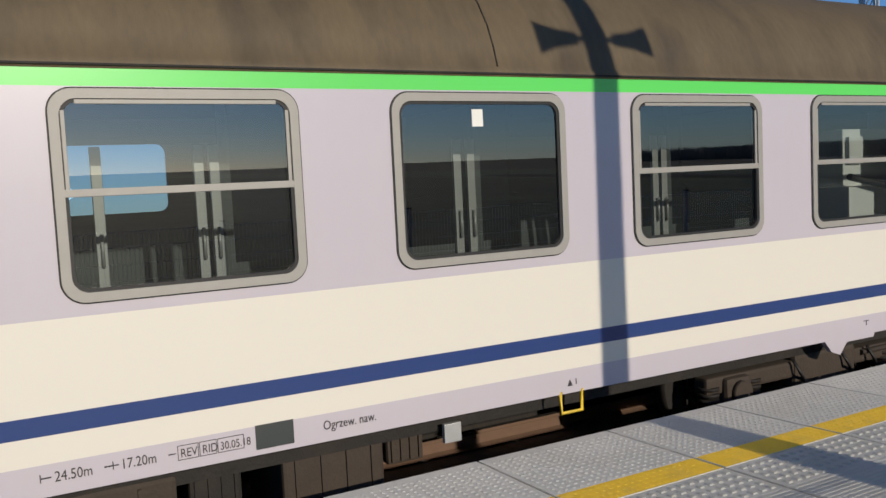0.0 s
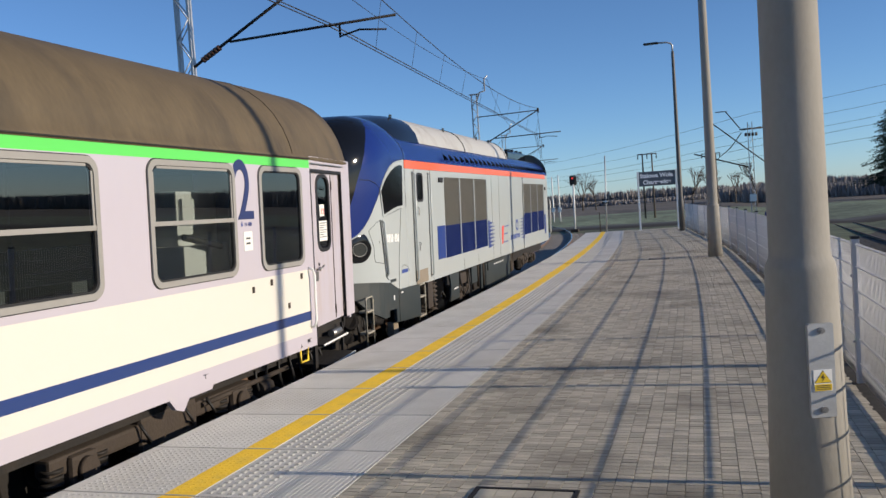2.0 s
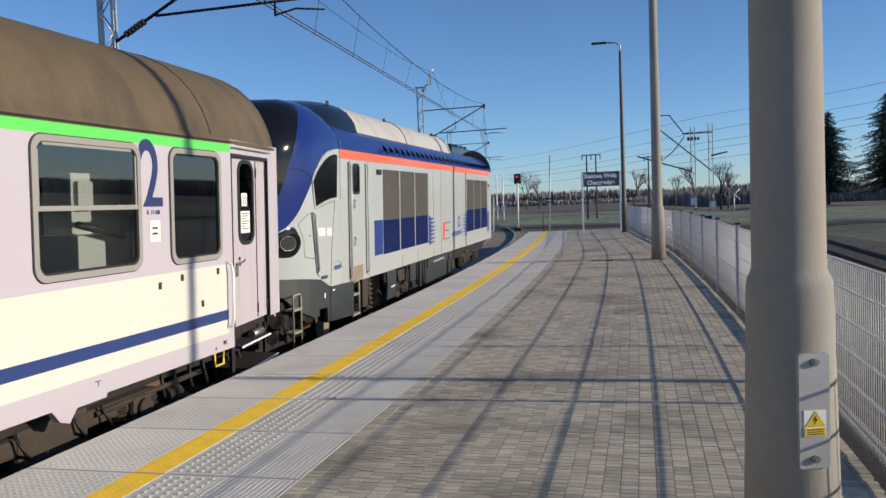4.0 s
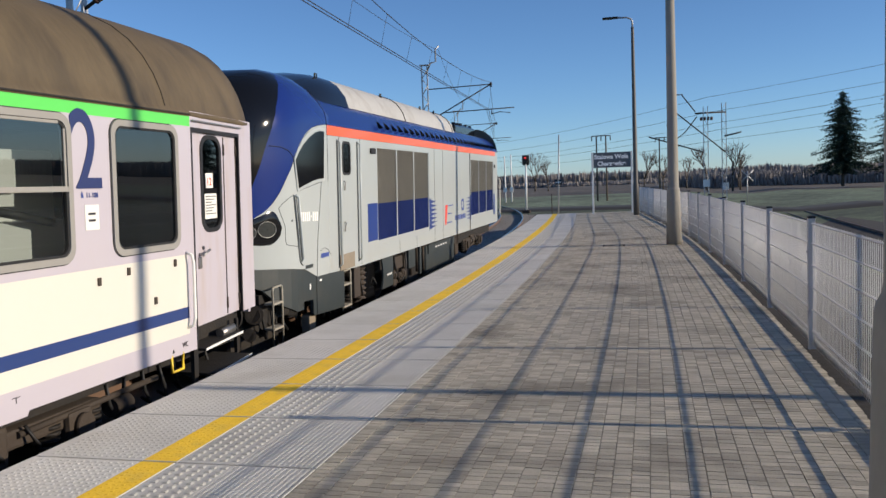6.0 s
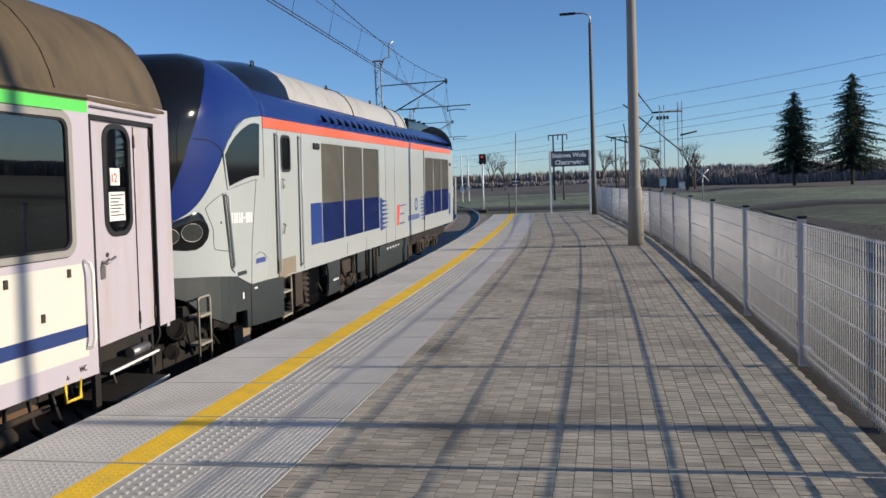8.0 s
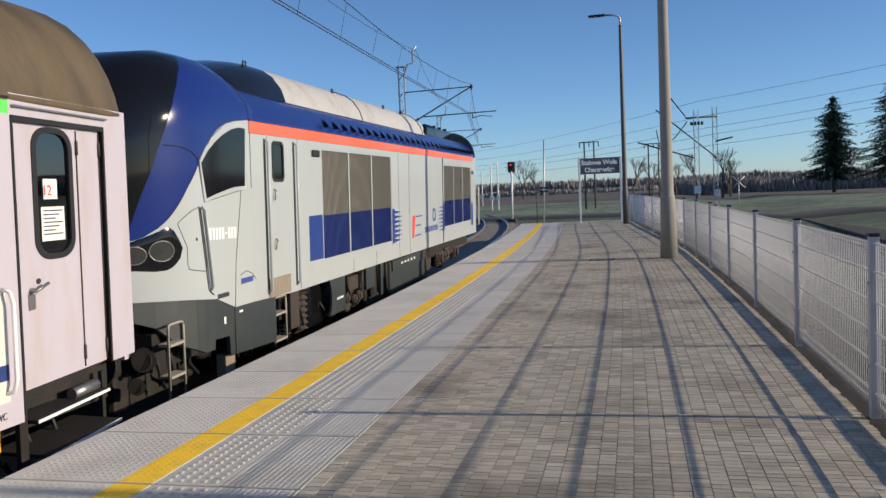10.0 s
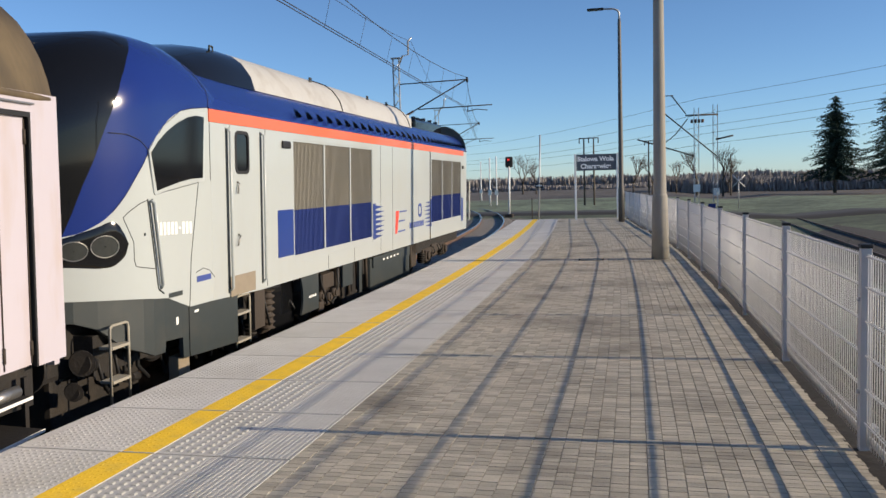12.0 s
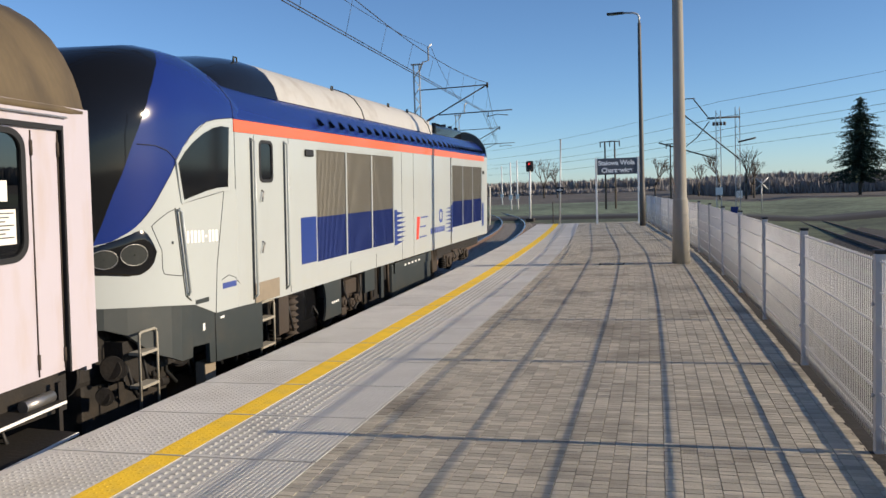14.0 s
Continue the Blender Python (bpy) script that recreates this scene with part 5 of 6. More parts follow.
    part("cab_handrail", bm, L_GREY, e)
    bm = bmesh.new()
    shell_line(bm, [(2.66, 1.64), (2.81, 0.72), (2.92, 0.66)], 0.009)
    shell_line(bm, [(2.74, 1.64), (2.89, 0.74)], 0.009)
    part("rail_recess", bm, L_SKIRT, e)
    bm = bmesh.new()
    shell_line(bm, [(3.77, 1.80), (3.55, 0.97), (3.49, 0.44)], 0.005)
    part("cab_seam", bm, L_SKIRT, shell)
    bm = bmesh.new()
    shell_line(bm, [(2.69, 2.11), (2.79, 1.68), (2.92, 1.70), (3.77, 1.80)], 0.004)
    part("cab_seam", bm, L_SKIRT, shell)
    bm = bmesh.new()
    shell_line(bm, [(2.20, 2.28), (2.41, 2.27), (2.56, 2.225), (2.70, 2.13)], 0.006)
    part("cab_seam", bm, L_SEAM, shell)
    bm = bmesh.new()
    shell_line(bm, [(4.06, 2.65), (4.1, 2.85), (4.0, 3.0), (3.85, 3.12)], 0.003)
    part("cab_seam", bm, L_SEAM, shell)
    bm = bmesh.new()
    shell_line(bm, [(2.22, 1.525), (2.39, 1.715), (2.58, 1.955), (2.74, 2.155), (3.0, 2.385), (3.38, 2.56), (3.64, 2.605), (4.05, 2.645)], 0.004)
    part("paint_seam", bm, L_SEAM, shell)
    # headlight cluster
    bm = bmesh.new()
    lo = [(1.30, 1.06), (1.60, 1.03), (1.84, 1.01), (2.07, 0.985), (2.18, 0.99), (2.26, 1.02), (2.33, 1.08), (2.37, 1.16), (2.385, 1.21)]
    hi = [(1.30, 1.18), (1.60, 1.24), (1.84, 1.31), (2.03, 1.37), (2.15, 1.42), (2.22, 1.435), (2.27, 1.42), (2.33, 1.32), (2.385, 1.21)]
    shell_patch(bm, lo, hi, 0.014)
    hl = part("headlight", bm, L_BLACK, e, "black headlight pod")
    n = 28
    for uc, zc, a, b_ in ((2.12, 1.195, 0.135, 0.105), (1.84, 1.165, 0.12, 0.09)):
        ring_pts = [(uc + a * math.cos(2 * math.pi * k / n), zc + b_ * math.sin(2 * math.pi * k / n)) for k in range(n)]
        bm = bmesh.new()
        tube(bm, [(shell_x(u, z, 0.020), u, z) for u, z in ring_pts + ring_pts[:1]], 0.0045, n=5)
        part("lamp_ring", bm, STEEL, hl)
        bm = bmesh.new()
        sweep(bm, [[(shell_x(uc + (u - uc) * k, zc + (z - zc) * k, 0.018), uc + (u - uc) * k, zc + (z - zc) * k) for u, z in ring_pts] for k in (0.97, 0.7, 0.4, 0.05)], closed=True, caps=False)
        part("lens", bm, LENS, hl, "dark lamp lens")
    bm = bmesh.new()
    shell_line(bm, [(2.33, 1.47), (2.34, 1.43), (2.45, 1.22), (2.45, 1.04), (2.47, 0.98), (2.53, 0.965), (2.74, 0.935), (2.785, 0.95), (2.79, 1.0), (2.70, 1.58), (2.66, 1.63), (2.55, 1.60), (2.38, 1.51), (2.33, 1.47)], 0.0045, 0.001)
    part("hatch_seam", bm, L_SKIRT, e)
    bm = bmesh.new()
    rod(bm, (shell_x(2.60, 1.29), 2.60, 1.29), (shell_x(2.60, 1.29, 0.006), 2.60, 1.29), 0.016, n=12)
    part("hatch_lock", bm, L_SKIRT, e)
    # skirt and underframe
    bm = bmesh.new()
    tops = [(1.2, 0.705), (1.84, 0.70), (2.2, 0.675), (2.56, 0.65), (2.96, 0.61), (3.49, 0.445), (4.66, 0.42)]
    bots = [(1.2, 0.50), (1.84, 0.48), (2.05, 0.40), (2.3, 0.19), (2.73, 0.04), (2.94, 0.04), (2.95, 0.15), (3.33, 0.13), (3.34, -0.09), (3.47, -0.11), (4.66, -0.18)]
    us = sorted({p[0] for p in tops + bots} | {1.4, 1.6, 3.2, 4.0})
    rings = []
    for u in us:
        a = float(np.interp(u, [p[0] for p in bots], [p[1] for p in bots]))
        b = float(np.interp(u, [p[0] for p in tops], [p[1] for p in tops]))
        x = shell_x(min(u, 4.0), 1.0) - 0.006
        rings.append([(x - 0.04, u, b + 0.03), (x, u, b), (x - 0.002, u, a), (x - 0.05, u, a)])
    sweep(bm, rings, caps=False)
    for f_ in bm.faces:
        f_.smooth = False
    sk = part("skirt", bm, L_SKIRT, e, "dark grey-green skirt")
    bm = bmesh.new()
    box(bm, -0.06, -0.006, 5.12, 5.42, -0.12, 0.375)
    part("rear_skirt", bm, BROWN, e)
    bm = bmesh.new()
    box(bm, -0.004, -0.001, 3.472, 3.482, -0.11, 0.44)
    part("skirt_seam", bm, L_BLACK, sk)
    # Added dark sheet on the far side, to shut light out beneath the locomotive.
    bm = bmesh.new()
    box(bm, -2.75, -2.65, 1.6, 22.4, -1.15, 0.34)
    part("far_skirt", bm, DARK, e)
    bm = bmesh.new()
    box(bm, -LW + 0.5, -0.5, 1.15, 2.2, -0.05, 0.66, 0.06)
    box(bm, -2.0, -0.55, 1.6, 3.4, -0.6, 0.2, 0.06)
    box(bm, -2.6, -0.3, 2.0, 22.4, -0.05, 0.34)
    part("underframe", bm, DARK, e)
    bm = bmesh.new()
    box(bm, -0.004, 0.002, 3.17, 3.22, 0.29, 0.37)
    part("white_mark", bm, WHITE, sk)
    bm = bmesh.new()
    box(bm, -0.004, 0.002, 3.60, 3.70, 0.36, 0.385)
    part("white_mark", bm, WHITE, sk)
    for u0, x0, z1, z0, steps in ((1.96, -0.10, 0.45, -0.34, (0.24, -0.09)), (4.70, -0.05, 0.37, -0.27, (0.15, -0.20))):
        bm = bmesh.new()
        w = 0.37
        tube(bm, [(x0, u0, z0), (x0, u0, z1 - 0.05), (x0, u0 + 0.015, z1 - 0.015), (x0, u0 + 0.05, z1), (x0, u0 + w - 0.05, z1), (x0, u0 + w - 0.015, z1 - 0.015), (x0, u0 + w, z1 - 0.05), (x0, u0 + w, z0)], 0.014)
        ld = part("ladder", bm, PALE_STEEL, e, "pale steel ladder with bright treads")
        for z in steps:
            bm = bmesh.new()
            box(bm, x0 - 0.12, x0 + 0.02, u0 + 0.01, u0 + w - 0.01, z - 0.02, z + 0.01, 0.004)
            part("tread", bm, PALE_STEEL, ld)
    for u, z, r, ln in ((1.75, 0.12, 0.10, 0.5), (1.55, -0.12, 0.07, 0.4), (2.65, -0.18, 0.05, 0.6), (3.15, 0.0, 0.09, 0.12)):
        bm = bmesh.new()
        rod(bm, (-0.30, u, z), (-0.34, u + ln * 0.5, z - 0.05), r, r * 0.9, n=14)
        rod(bm, (-0.28, u, z), (-0.31, u + 0.05, z), r * 1.25, n=14)
        part("air_cylinder", bm, DARK, e)
    bm = bmesh.new()
    box(bm, -0.2, -0.08, 3.36, 3.62, -0.42, -0.10, 0.01)
    part("rail_guard", bm, KICK, e)
    for x in (-0.62, -2.28):
        bm = bmesh.new()
        rod(bm, (x, 1.0, 0.25), (x, 0.55, 0.25), 0.09, n=16)
        rod(bm, (x, 0.55, 0.25), (x, 0.50, 0.25), 0.24, n=24)
        part("buffer", bm, DARK, e)
    for yb in (7.3, 18.0):
        bogie(e, yb, 1.4, RAIL_Z, "bogie")
    for u0, u1, z0, x0, m_ in ((9.9, 12.0, -0.5, -0.35, DARK), (11.2, 14.4, -0.42, -0.18, L_SKIRT), (14.6, 15.6, -0.35, -0.3, BROWN), (5.5, 6.0, -0.1, -0.2, DARK)):
        bm = bmesh.new()
        box(bm, -1.6, x0, u0, u1, z0, 0.25, 0.05)
        part("equipment_box", bm, m_, e)
    # the running gear behind the cab steps: coil spring, wheel-arch shade, rounded side plate, brake rigging
    bm = bmesh.new()
    rings = []
    for k in range(25):
        q = 0.092 + 0.026 * math.cos(k * math.pi / 2)
        rings.append([(-0.14 + q * math.cos(a * math.pi / 8), 5.76 + q * math.sin(a * math.pi / 8), -0.22 + k * 0.022) for a in range(16)])
    sweep(bm, rings, closed=True)
    part("spring", bm, BROWN, e, "heavy coil spring caked in brown dust")
    bm = bmesh.new()
    rod(bm, (-0.05, 5.45, 0.32), (-0.05, 5.66, -0.16), 0.016, n=8)
    part("brace", bm, RUBBER, e)
    # Flat black plate: the shade inside the wheel arch is given as colour.
    bm = bmesh.new()
    box(bm, -0.245, -0.215, 6.02, 6.95, -0.45, 0.335, 0.01)
    part("wheel_arch", bm, L_BLACK, e, "black plate in place of the shaded wheel opening")
    bm = bmesh.new()
    rings = []
    for k in range(11):
        z = 0.365 - k * 0.058
        left = 6.44 + math.sqrt(max(0.0, 0.46 ** 2 - (z - 0.06) ** 2))
        rings.append([(-0.075, left, z), (-0.045, left, z), (-0.045, 7.62, z), (-0.075, 7.62, z)])
    sweep(bm, rings, closed=True)
    for f_ in bm.faces:
        f_.smooth = False
    arch_plate = part("side_plate", bm, L_SKIRT, e, "dark grey plate cut round the wheel")
    for k in range(4):
        bm = bmesh.new()
        box(bm, -0.046, -0.041, 7.16 + k * 0.09, 7.22 + k * 0.09, 0.0, 0.035)
        part("white_mark", bm, WHITE, arch_plate)
    for u0, u1, z0, z1, x1 in ((7.70, 7.95, -0.30, -0.14, -0.06), (8.02, 8.62, 0.02, 0.27, -0.10), (8.14, 8.40, -0.26, 0.02, -0.16), (8.70, 8.86, -0.18, 0.30, -0.08)):
        bm = bmesh.new()
        box(bm, x1 - 0.2, x1, u0, u1, z0, z1, 0.025)
        part("brake_unit", bm, BROWN, e)
    for u, z in ((7.82, -0.06), (8.25, -0.12), (8.52, -0.08)):
        bm = bmesh.new()
        rod(bm, (-0.14, u, z), (-0.05, u, z), 0.075, n=16)
        rod(bm, (-0.05, u, z), (-0.03, u, z), 0.045, n=12)
        part("brake_cylinder", bm, BROWN, e)
    for pts in ([(-0.06, 7.72, 0.33), (-0.05, 7.80, 0.12), (-0.07, 7.98, -0.02), (-0.06, 8.10, -0.22)], [(-0.05, 8.62, 0.32), (-0.04, 8.66, 0.05), (-0.06, 8.52, -0.16), (-0.08, 8.36, -0.24)]):
        bm = bmesh.new()
        tube(bm, pts, 0.02, n=8)
        part("hose", bm, RUBBER, e)
    for u0, u1, z0 in ((9.02, 9.62, -0.06), (10.05, 10.22, -0.28)):
        bm = bmesh.new()
        box(bm, -0.12, -0.07, u0, u1, z0, 0.34, 0.008)
        part("side_plate", bm, L_SKIRT, e)
    bm = bmesh.new()
    box(bm, -0.18, -0.15, 11.3, 14.3, 0.05, 0.26, 0.006)
    tank_lip = part("tank_lip", bm, L_SKIRT, e)
    for k in range(5):
        bm = bmesh.new()
        box(bm, -0.151, -0.146, 12.0 + k * 0.28, 12.12 + k * 0.28, 0.14, 0.18)
        part("white_mark", bm, WHITE, tank_lip)
    rnd = random.Random(3)
    for k in range(16):
        bm = bmesh.new()
        u = 2.1 + k * 0.28 + rnd.uniform(-0.08, 0.08)
        tube(bm, [(-0.3, u, 0.1), (-0.2 - 0.15 * rnd.random(), u + 0.08, -0.12), (-0.35, u + 0.3, -0.22 - 0.15 * rnd.random())], 0.022, n=6)
        part("hose", bm, RUBBER, e)
    for k in range(10):
        bm = bmesh.new()
        u = 9.2 + k * 0.6
        rod(bm, (-0.22, u, 0.28), (-0.24, u + 0.1, -0.2 - 0.1 * rnd.random()), 0.035, n=6)
        part("damper", bm, BROWN, e)
    return e


loco = build_loco()
for ob in loco.children_recursive:
    if ob.type == "MESH":
        vs = ob.data.vertices
        if ob.name.startswith(("wheelset", "axle_box", "spring", "buffer")):
            mid = sum(v.co.y for v in vs) / len(vs)
            for v in vs:
                v.co.y += true_length(mid) - mid
        else:
            for v in vs:
                v.co.y = true_length(v.co.y)


# ---------------------------------------------------------------- catenary masts and wires
def lattice_mast(x, y, height, arm, turn=0.0, z0=-0.9, strut=True, group="masts of the line", gap=0.13, tall=1.0):
    """Two channels laced together; arm: the reach of the cantilever towards +x (negative: towards -x)."""
    e = empty("catenary_mast", "galvanised lattice catenary mast with a cantilever arm", "mast", Matrix.Translation((x, y, 0)) @ Matrix.Rotation(turn, 4, "Z") @ Matrix.Diagonal((1, 1, tall, 1)), group)
    for s in (-1, 1):
        bm = bmesh.new()
        box(bm, s * gap - 0.025, s * gap + 0.025, -0.06, 0.06, z0, height, 0.004)
        part("channel", bm, GALV, e)
    bm = bmesh.new()
    z, k = z0 + 0.4, 0
    while z < height - 0.4:
        s = 1 if k % 2 else -1
        rod(bm, (-s * gap, -0.06, z), (s * gap, -0.06, z + 0.4), 0.012, n=5)
        rod(bm, (-s * gap, 0.06, z), (s * gap, 0.06, z + 0.4), 0.012, n=5)
        z += 0.4
        k += 1
    part("lacing", bm, GALV, e)
    if strut:
        a = arm
        bm = bmesh.new()
        rod(bm, (gap * (1 if a > 0 else -1), 0, 4.95), (a, 0, 6.64), 0.03)
        rod(bm, (gap * (1 if a > 0 else -1), 0, 6.55), (a * 1.02, 0, 6.64), 0.026)
        rod(bm, (a * 0.30, 0, 5.36), (a * 1.34, 0, 5.44), 0.026)
        rod(bm, (a * 1.0, 0, 5.42), (a * 1.0, 0, 5.16), 0.02)
        tube(bm, [(a * 1.0, 0, 5.18), (a * 1.12, 0, 5.26), (a * 1.28, 0, 5.20)], 0.018)
        rod(bm, (a, 0, 6.50), (a, 0, 6.74), 0.045)
        part("cantilever", bm, DARK, e)
        bm = bmesh.new()
        for q in range(6):
            f = 0.07 + q * 0.022
            p = Vector((gap, 0, 4.95)).lerp(Vector((a, 0, 6.64)), f)
            p2 = Vector((gap, 0, 4.95)).lerp(Vector((a, 0, 6.64)), f + 0.015)
            rod(bm, p, p2, 0.06, n=10)
        part("insulator", bm, INSUL, e)
        bm = bmesh.new()
        tube(bm, [(0.13, 0, height - 0.3), (0.30, 0, height + 0.10), (0.55, 0, height + 0.15), (0.55, 0, height + 0.75), (0.72, 0, height + 0.92)], 0.04)
        box(bm, -0.22, 0.22, -0.12, 0.12, height - 0.02, height + 0.03)
        part("wire_bracket", bm, GALV, e)
    return e


def wire(pts, r=0.009, name="overhead_wire", label="thin black overhead wire"):
    bm = bmesh.new()
    tube(bm, pts, r, n=5)
    return tagged(link(name, bm, CABLE), label, "wire", group="overhead wires")


def sag(a, b, drop, n=10):
    a, b = Vector(a), Vector(b)
    return [a.lerp(b, i / n) - Vector((0, 0, drop * 4 * (i / n) * (1 - i / n))) for i in range(n + 1)]


MASTS = [(-4.15, -22.0), (-4.2, 4.7), (-5.9, 31.4), (-10.4, 56.3), (-19.35, 81.6), (-30.6, 105.8)]
for i, (x, y) in enumerate(MASTS):
    lattice_mast(x, y, 7.35 if i < 2 else 7.75, 3.1, heading(max(y, 0)) if i else 0.0, tall=0.935)
for i in range(len(MASTS) - 1):
    (x0, y0), (x1, y1) = MASTS[i], MASTS[i + 1]
    a, b = Vector((x0 + 2.9, y0, 5.05)), Vector((x1 + 2.9, y1, 5.05))
    wire(sag(a, b, 0.02), 0.011)
    wire(sag(a + Vector((0.1, 0, 0)), b + Vector((0.1, 0, 0)), 0.02), 0.011)
    ma, mb = Vector((x0 + 3.1, y0, 6.27)), Vector((x1 + 3.1, y1, 6.27))
    ms = sag(ma, mb, 0.55)
    wire(ms, 0.011)
    cs = sag(a, b, 0.02)
    for k in range(1, 10):
        wire([ms[k], cs[k]], 0.005, "dropper_wire", "thin dropper wire between two overhead wires")
    wire(sag((x0 + 0.72, y0, 7.9), (x1 + 0.72, y1, 7.9), 0.5), 0.009)

# the second line, beyond the fence
lattice_mast(14.2, -0.30, 8.0, -2.6, strut=False, z0=-1.2, group="masts of the second line")
lattice_mast(8.06, 59.4, 6.76, -2.4, strut=False, z0=-1.4, gap=0.16, group="masts of the second line")
lattice_mast(9.5, 61.4, 7.1, -2.4, strut=False, z0=-1.4, gap=0.16, group="masts of the second line")


def mast_fittings():
    e = empty("cross_arm", "tangle of thin cross arms and insulators between two masts", "cross arm", Matrix.Translation((8.06, 59.4, 0.15)) @ Matrix.Scale(1.22, 4))
    bm = bmesh.new()
    rod(bm, (-0.6, 0, 5.0), (1.3, 1.5, 5.1), 0.05)
    rod(bm, (-2.3, 0, 5.6), (1.2, 1.0, 2.6), 0.04)
    rod(bm, (-3.4, 0, 3.7), (-0.1, 0, 2.6), 0.04)
    rod(bm, (-1.4, 0, 6.2), (-0.6, 0, 5.1), 0.035)
    rod(bm, (-2.0, 0, 6.2), (-1.3, 0, 6.2), 0.03)
    rod(bm, (1.2, 1.5, 3.6), (2.2, 1.5, 3.8), 0.05)
    tube(bm, [(-2.3, 0, 4.4), (-2.1, 0, 3.2), (-1.2, 0, 3.9), (-0.5, 0, 4.8)], 0.03)
    part("arm", bm, DARK, e)
    bm = bmesh.new()
    for k in range(4):
        rod(bm, (-0.25 + 0.2 * k, 0, 4.55), (-0.25 + 0.2 * k, 0, 4.75), 0.08)
    part("insulator", bm, INSUL, e)
    for x, y, z in ((0, -0.1, 0.7), (1.25, 1.9, 0.45)):
        bm = bmesh.new()
        box(bm, x - 0.2, x + 0.2, y - 0.05, y, z - 0.22, z + 0.22)
        part("mast_plate", bm, WHITE, e, "small white plate")
    bm = bmesh.new()
    box(bm, -0.25, 0.25, -0.1, 0.1, 0, 0.45, 0.02)
    rod(bm, (0, 0, -1.5), (0, 0, 0), 0.04)
    b = tagged(link("blue_box", bm, L_BLUE), "small blue box on a post by the track", "box")
    b.location = (8.9, 56.4, -0.5)


mast_fittings()
for z, zz, dx in ((7.3, 5.9, 0), (6.3, 5.0, 0.2), (5.6, 4.3, 0.5), (5.3, 3.9, 0.9), (4.2, 3.2, 0.0)):
    wire(sag((8.2 + dx, 59.4, zz * 1.22 + 0.2), (42, 44 + dx, z * 1.2 + 2.9), 0.4), 0.012)
    wire(sag((-34, 135, zz * 1.2 + 0.9), (8.2 + dx, 59.4, zz * 1.22 + 0.2), 0.9), 0.012)


def pole_pair(x, y, h, span):
    e = empty("utility_pole", "pair of dark poles with a cross bar, far across the field", "pole", Matrix.Translation((x, y, 0)))
    for k in (0, span):
        bm = bmesh.new()
        rod(bm, (k, 0, -1.6), (k, 0, h), 0.10, 0.07)
        part("pole", bm, BARK, e)
    bm = bmesh.new()
    rod(bm, (-0.5, 0, h), (span + 0.5, 0, h), 0.05)
    for k in (-0.45, span / 2, span + 0.45):
        rod(bm, (k, 0, h - 0.5), (k, 0, h), 0.05)
    part("cross_bar", bm, DARK, e)


pole_pair(-1.55, 80.4, 6.0, 0.95)
pole_pair(4.65, 93.6, 6.1, 1.1)


def signal_post():
    e = empty("railway_signal", "white signal post with a black lamp head", "signal", Matrix.Translation((-5.35, 57.4, 0.1)) @ Matrix.Diagonal((1.2, 1.2, 1.14, 1)))
    bm = bmesh.new()
    rod(bm, (0, 0, -0.7), (0.06, 0, 2.6), 0.06, n=12)
    part("post", bm, WHITE, e)
    bm = bmesh.new()
    box(bm, -0.25, 0.25, -0.25, 0.25, -1.1, -0.55, 0.04)
    part("foot", bm, BROWN, e)
    bm = bmesh.new()
    box(bm, -0.18, 0.28, -0.05, 0.10, 2.45, 3.15, 0.1)
    h = part("lamp_head", bm, RUBBER, e)
    for z in (2.65, 2.95):
        bm = bmesh.new()
        rod(bm, (0.05, -0.05, z), (0.05, -0.22, z), 0.11, 0.12, n=16)
        part("hood", bm, RUBBER, h)
    glow = bpy.data.materials.new("red_lamp")
    glow.use_nodes = True
    gb = glow.node_tree.nodes["Principled BSDF"]
    gb.inputs["Base Color"].default_value = (0.5, 0.02, 0.02, 1)
    gb.inputs["Emission Color"].default_value = (1.0, 0.06, 0.05, 1)
    gb.inputs["Emission Strength"].default_value = 1.0
    bm = bmesh.new()
    rod(bm, (0.05, -0.222, 2.95), (0.05, -0.235, 2.95), 0.06, n=16)
    part("lamp", bm, glow, h, "dim red lamp")
    bm = bmesh.new()
    rod(bm, (0.05, -0.222, 2.65), (0.05, -0.23, 2.65), 0.085, n=16)
    part("lens", bm, L_BLACK, h)


signal_post()
for x, y, h in ((-11.75, 84, 4.5), (-11.25, 85.2, 4.7), (-17.0, 105.6, 4.75)):
    bm = bmesh.new()
    rod(bm, (0, 0, -1.2), (0, 0, h), 0.09, 0.06)
    box(bm, -0.2, 0.2, -0.12, -0.08, 0.6, 1.1)
    o = tagged(link("far_post", bm, WHITE), "slim pale post far along the track", "post", group="far posts")
    o.location = (x, y, 0)
# a small crossing mark by the far road
bm = bmesh.new()
rod(bm, (0, 0, -1.6), (0, 0, 1.2), 0.04)
rod(bm, (-0.5, -0.05, 0.3), (0.5, -0.05, 1.3), 0.05)
rod(bm, (-0.5, -0.08, 1.3), (0.5, -0.08, 0.3), 0.05)
o = tagged(link("crossing_mark", bm, GALV), "pale crossed boards on a thin post", "sign")
o.location = (12.15, 72, 0.6)


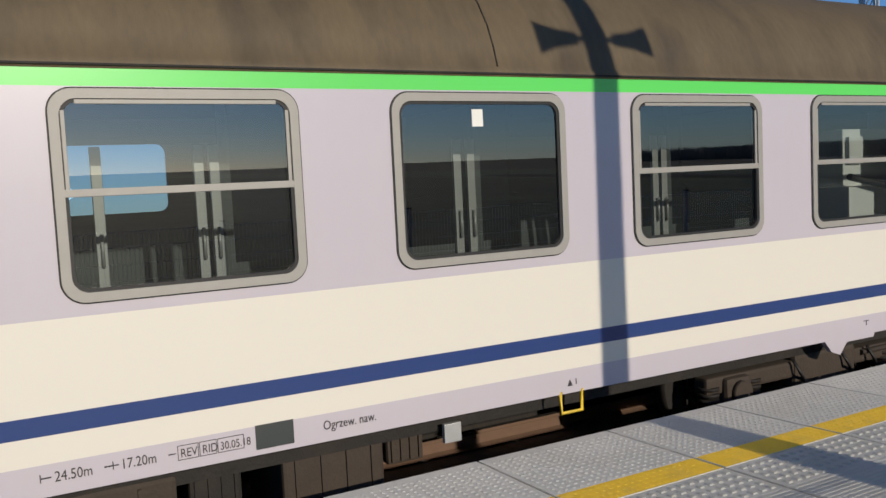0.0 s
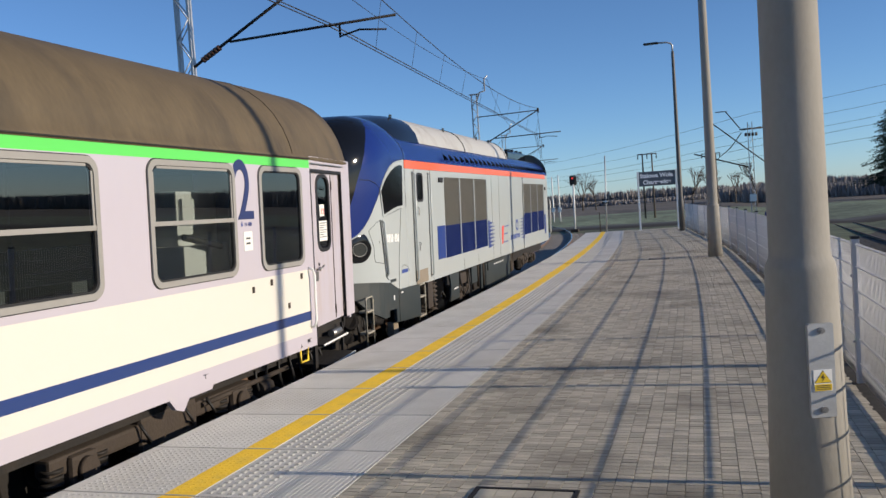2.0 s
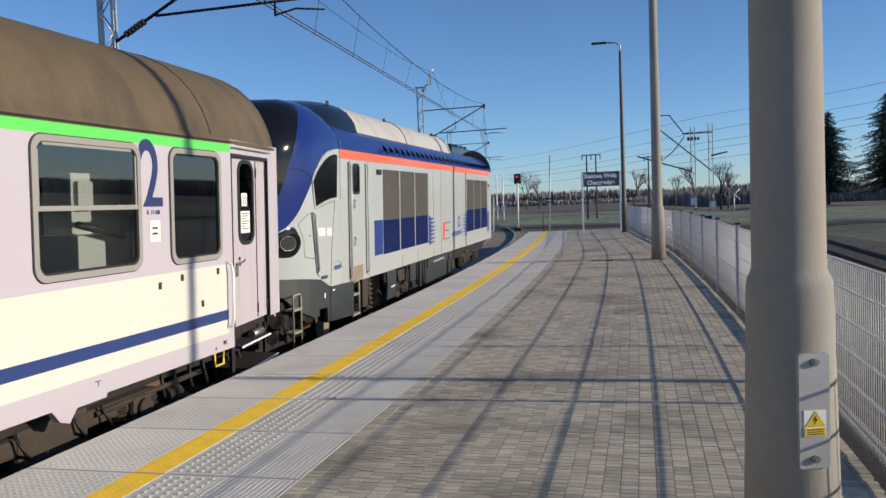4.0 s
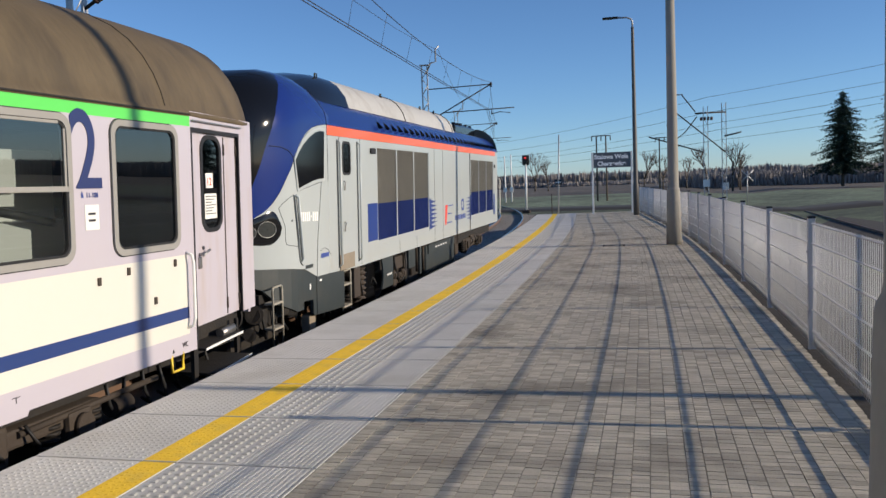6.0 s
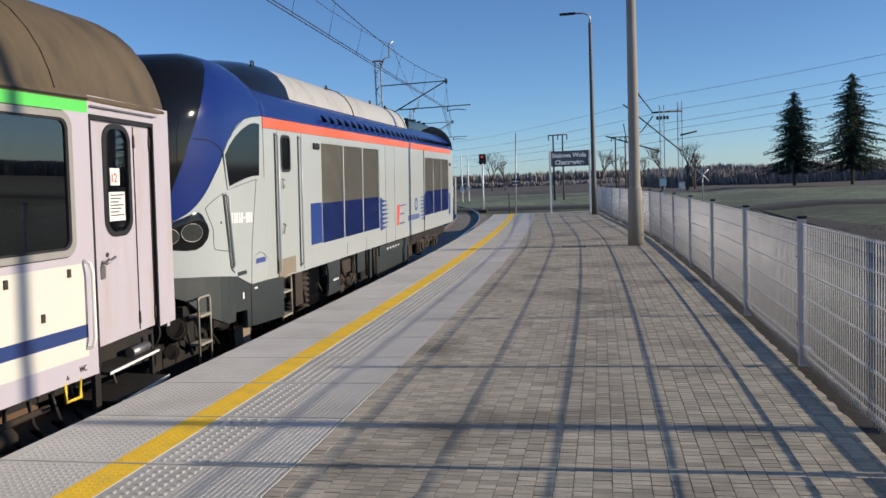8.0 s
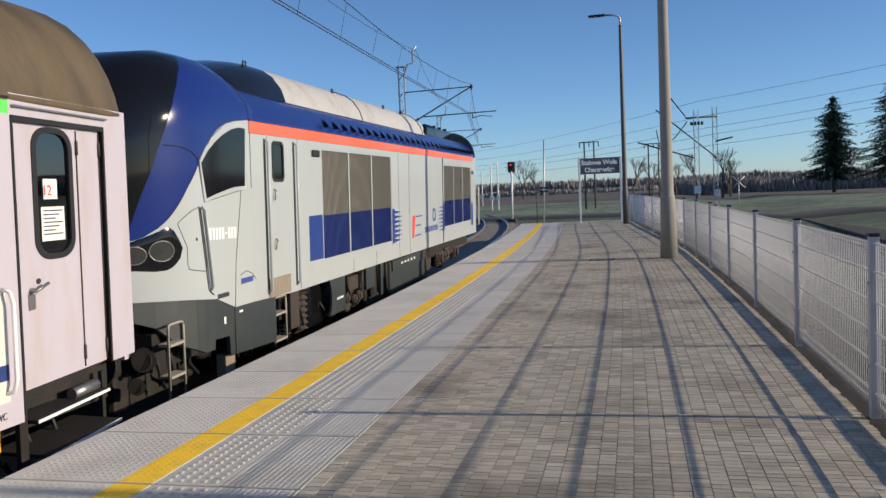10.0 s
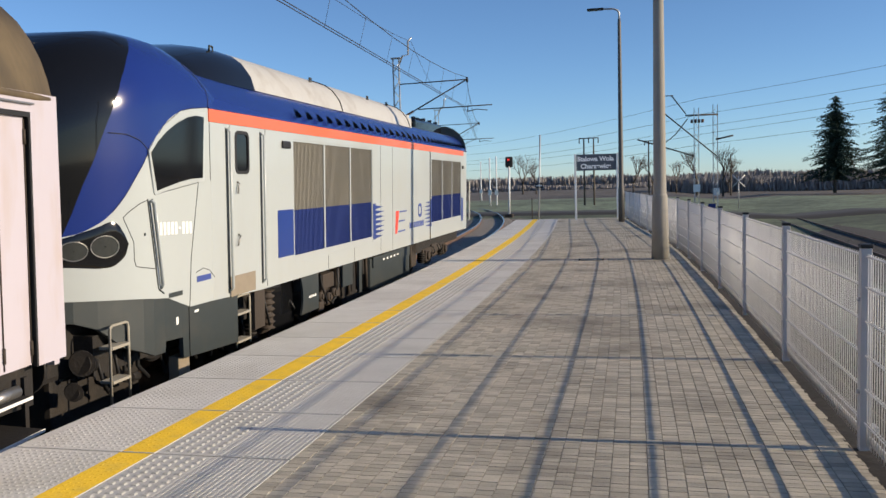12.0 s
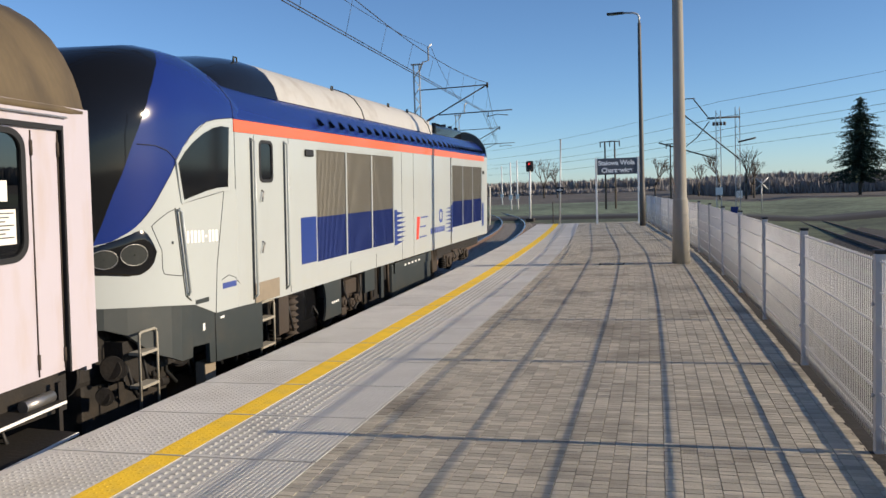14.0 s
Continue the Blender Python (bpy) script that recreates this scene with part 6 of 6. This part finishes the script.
# ---------------------------------------------------------------- trees and far growth
def fir(x, y, z, h, r, seed):
    rnd = random.Random(seed)
    e = empty("fir_tree", "tall dark fir tree with ragged drooping boughs", "tree", Matrix.Translation((x, y, z)), "firs in the field")
    bm = bmesh.new()
    rod(bm, (0, 0, 0), (0, 0, h), 0.22, 0.03, n=10)
    part("trunk", bm, BARK, e)
    bm = bmesh.new()
    lev = h * 0.17
    while lev < h * 0.99:
        f = (lev - h * 0.17) / (h * 0.83)
        reach = r * min(1.0, 0.55 + f * 3.0) * (1 - f) ** 0.62 * rnd.uniform(0.6, 1.25) + 0.2
        for k in range(15 if f < 0.8 else 7):
            a = rnd.uniform(0, 2 * math.pi)
            l = reach * rnd.uniform(0.65, 1.1)
            d = Vector((math.cos(a), math.sin(a), 0))
            n = max(4, int(l * 5))
            for j in range(n):
                t = (j + 0.6) / n
                c = d * l * t + Vector((0, 0, lev - l * 0.28 * t + rnd.uniform(-0.1, 0.1)))
                w = 0.34 * (1.15 - t * 0.6)
                for q in range(5):
                    o = Vector((rnd.uniform(-1, 1), rnd.uniform(-1, 1), rnd.uniform(-0.8, 0.3))) * w
                    p = c + o * 0.6
                    u = Vector((rnd.uniform(-1, 1), rnd.uniform(-1, 1), rnd.uniform(-1, 0.2))).normalized() * w * 0.8
                    v = Vector((rnd.uniform(-1, 1), rnd.uniform(-1, 1), rnd.uniform(-0.5, 0.5))).normalized() * w * 0.35
                    bm.faces.new([bm.verts.new(s) for s in (p - v, p + v, p + u)])
        lev += h * 0.026
    part("crown", bm, NEEDLE, e)


def bare_tree(x, y, z, h, seed, spread=0.55):
    rnd = random.Random(seed)
    e = empty("bare_tree", "leafless winter tree with fine twigs", "tree", Matrix.Translation((x, y, z)), "bare trees")
    trunk, twigs = bmesh.new(), bmesh.new()

    def grow(p, d, l, r, depth):
        q = p + d * l
        rod(trunk if depth < 2 else twigs, p, q, r, r * 0.65, n=5 if depth < 3 else 3)
        if depth >= 5:
            return
        for _ in range(3 if depth < 4 else 2):
            nd = (d + Vector((rnd.uniform(-1, 1), rnd.uniform(-1, 1), rnd.uniform(-0.25, 0.6))) * spread).normalized()
            grow(q, nd, l * rnd.uniform(0.6, 0.8), r * 0.6, depth + 1)

    grow(Vector((0, 0, 0)), Vector((0, 0, 1)), h * 0.27, h * 0.022, 0)
    part("trunk", trunk, BARK, e)
    tagged(part("twig_crown", twigs, TWIG, e), kind="stuff")


fir(28.3, 115.4, -0.62, 12.7, 4.9, 1)
fir(35.6, 115.4, -0.75, 14.9, 5.4, 2)
for k, (x, y, h) in enumerate(((-19.6, 161, 9.2), (-16.7, 158.7, 7.5), (2.4, 120.8, 7.7), (5.1, 126.5, 6.9), (8.9, 138, 6.4), (18, 149.5, 6.5), (42.3, 172.5, 8.6), (14.3, 115, 7.9), (11.2, 119.6, 8.1), (15.9, 121.9, 7.0))):
    bare_tree(x, y, -0.75, h, 20 + k)


def far_growth():
    """Belts of leafless scrub and woods along the horizon, haze in their colour."""
    rnd = random.Random(9)
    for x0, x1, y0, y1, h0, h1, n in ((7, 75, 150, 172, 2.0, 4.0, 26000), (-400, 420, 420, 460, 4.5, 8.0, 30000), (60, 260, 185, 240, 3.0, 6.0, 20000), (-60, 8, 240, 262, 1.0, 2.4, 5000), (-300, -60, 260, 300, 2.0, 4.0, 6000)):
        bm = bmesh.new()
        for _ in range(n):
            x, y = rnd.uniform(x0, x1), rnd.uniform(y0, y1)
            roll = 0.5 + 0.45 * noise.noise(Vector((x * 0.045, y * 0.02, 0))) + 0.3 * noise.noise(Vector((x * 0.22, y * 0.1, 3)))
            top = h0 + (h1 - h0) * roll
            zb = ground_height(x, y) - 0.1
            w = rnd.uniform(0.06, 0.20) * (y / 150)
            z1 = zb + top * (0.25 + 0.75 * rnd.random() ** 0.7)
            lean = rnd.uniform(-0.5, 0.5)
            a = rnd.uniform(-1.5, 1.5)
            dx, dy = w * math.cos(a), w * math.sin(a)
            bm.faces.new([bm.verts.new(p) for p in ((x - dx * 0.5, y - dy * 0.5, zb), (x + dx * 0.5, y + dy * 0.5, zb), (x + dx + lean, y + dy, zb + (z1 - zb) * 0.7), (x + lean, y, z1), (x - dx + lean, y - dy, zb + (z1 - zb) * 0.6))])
        tagged(link("far_woods", bm, HEDGE), "belt of leafless winter scrub and woods, colour paled for haze", "woods", kind="stuff")


def grass_tufts():
    rnd = random.Random(8)
    bm = bmesh.new()
    for _ in range(9000):
        s = rnd.uniform(28, 60)
        p = Vector((rnd.uniform(-4, 9), s, -1.05))
        h = rnd.uniform(0.05, 0.25)
        a = rnd.uniform(0, 6.28)
        d = Vector((math.cos(a), math.sin(a), 0)) * 0.02
        bm.faces.new([bm.verts.new(q) for q in (p - d, p + d, p + Vector((rnd.uniform(-0.1, 0.1), rnd.uniform(-0.1, 0.1), h)))])
    tagged(link("dry_grass", bm, FIELD), "dry pale grass beyond the platform's end", "grass", kind="stuff")


far_growth()
grass_tufts()
# the earth bank beyond the platform's end and the dark cut between the fence and the second line
bm = bmesh.new()
rings = []
for s in np.arange(-26, 60, 2.0):
    rings.append([side_line(7.2, s, -1.0), side_line(8.6, s, -0.92), side_line(10.0, s, -1.1)])
sweep(bm, rings, caps=False)
tagged(link("earth_bank", bm, SOIL), "dark bare earth bank between platform and second track", "bank", kind="structure")
bm = bmesh.new()
rings = []
for s in (END_S - 0.3, END_S + 0.3, END_S + 1.5, END_S + 3.0):
    k = (s - END_S) / 3.0
    rings.append([at(EDGE - 0.1, s, -0.02 - 1.1 * max(0, k)), at(3.5, s, -0.02 - 1.1 * max(0, k)), at(6.2, s, -0.05 - 1.1 * max(0, k))])
sweep(bm, rings, caps=False)
tagged(link("end_ramp", bm, SOIL), "earth ramp at the platform's end", "ramp", kind="structure")
# the dark road that crosses the fields beyond the platform, bent a little
bm = bmesh.new()
rings = []
for x in np.arange(-70, 121, 5.0):
    y = 63.0 + 0.0006 * (x - 10) ** 2
    z = max(ground_height(x, y - 3.4), ground_height(x, y + 3.4)) + 0.10
    rings.append([(x, y - 3.9, z - 0.5), (x, y - 3.2, z), (x, y + 3.2, z), (x, y + 3.9, z - 0.5)])
sweep(bm, rings, caps=False)
tagged(link("road", bm, ROAD), "dark asphalt road crossing the fields beyond the platform", "road", kind="structure")
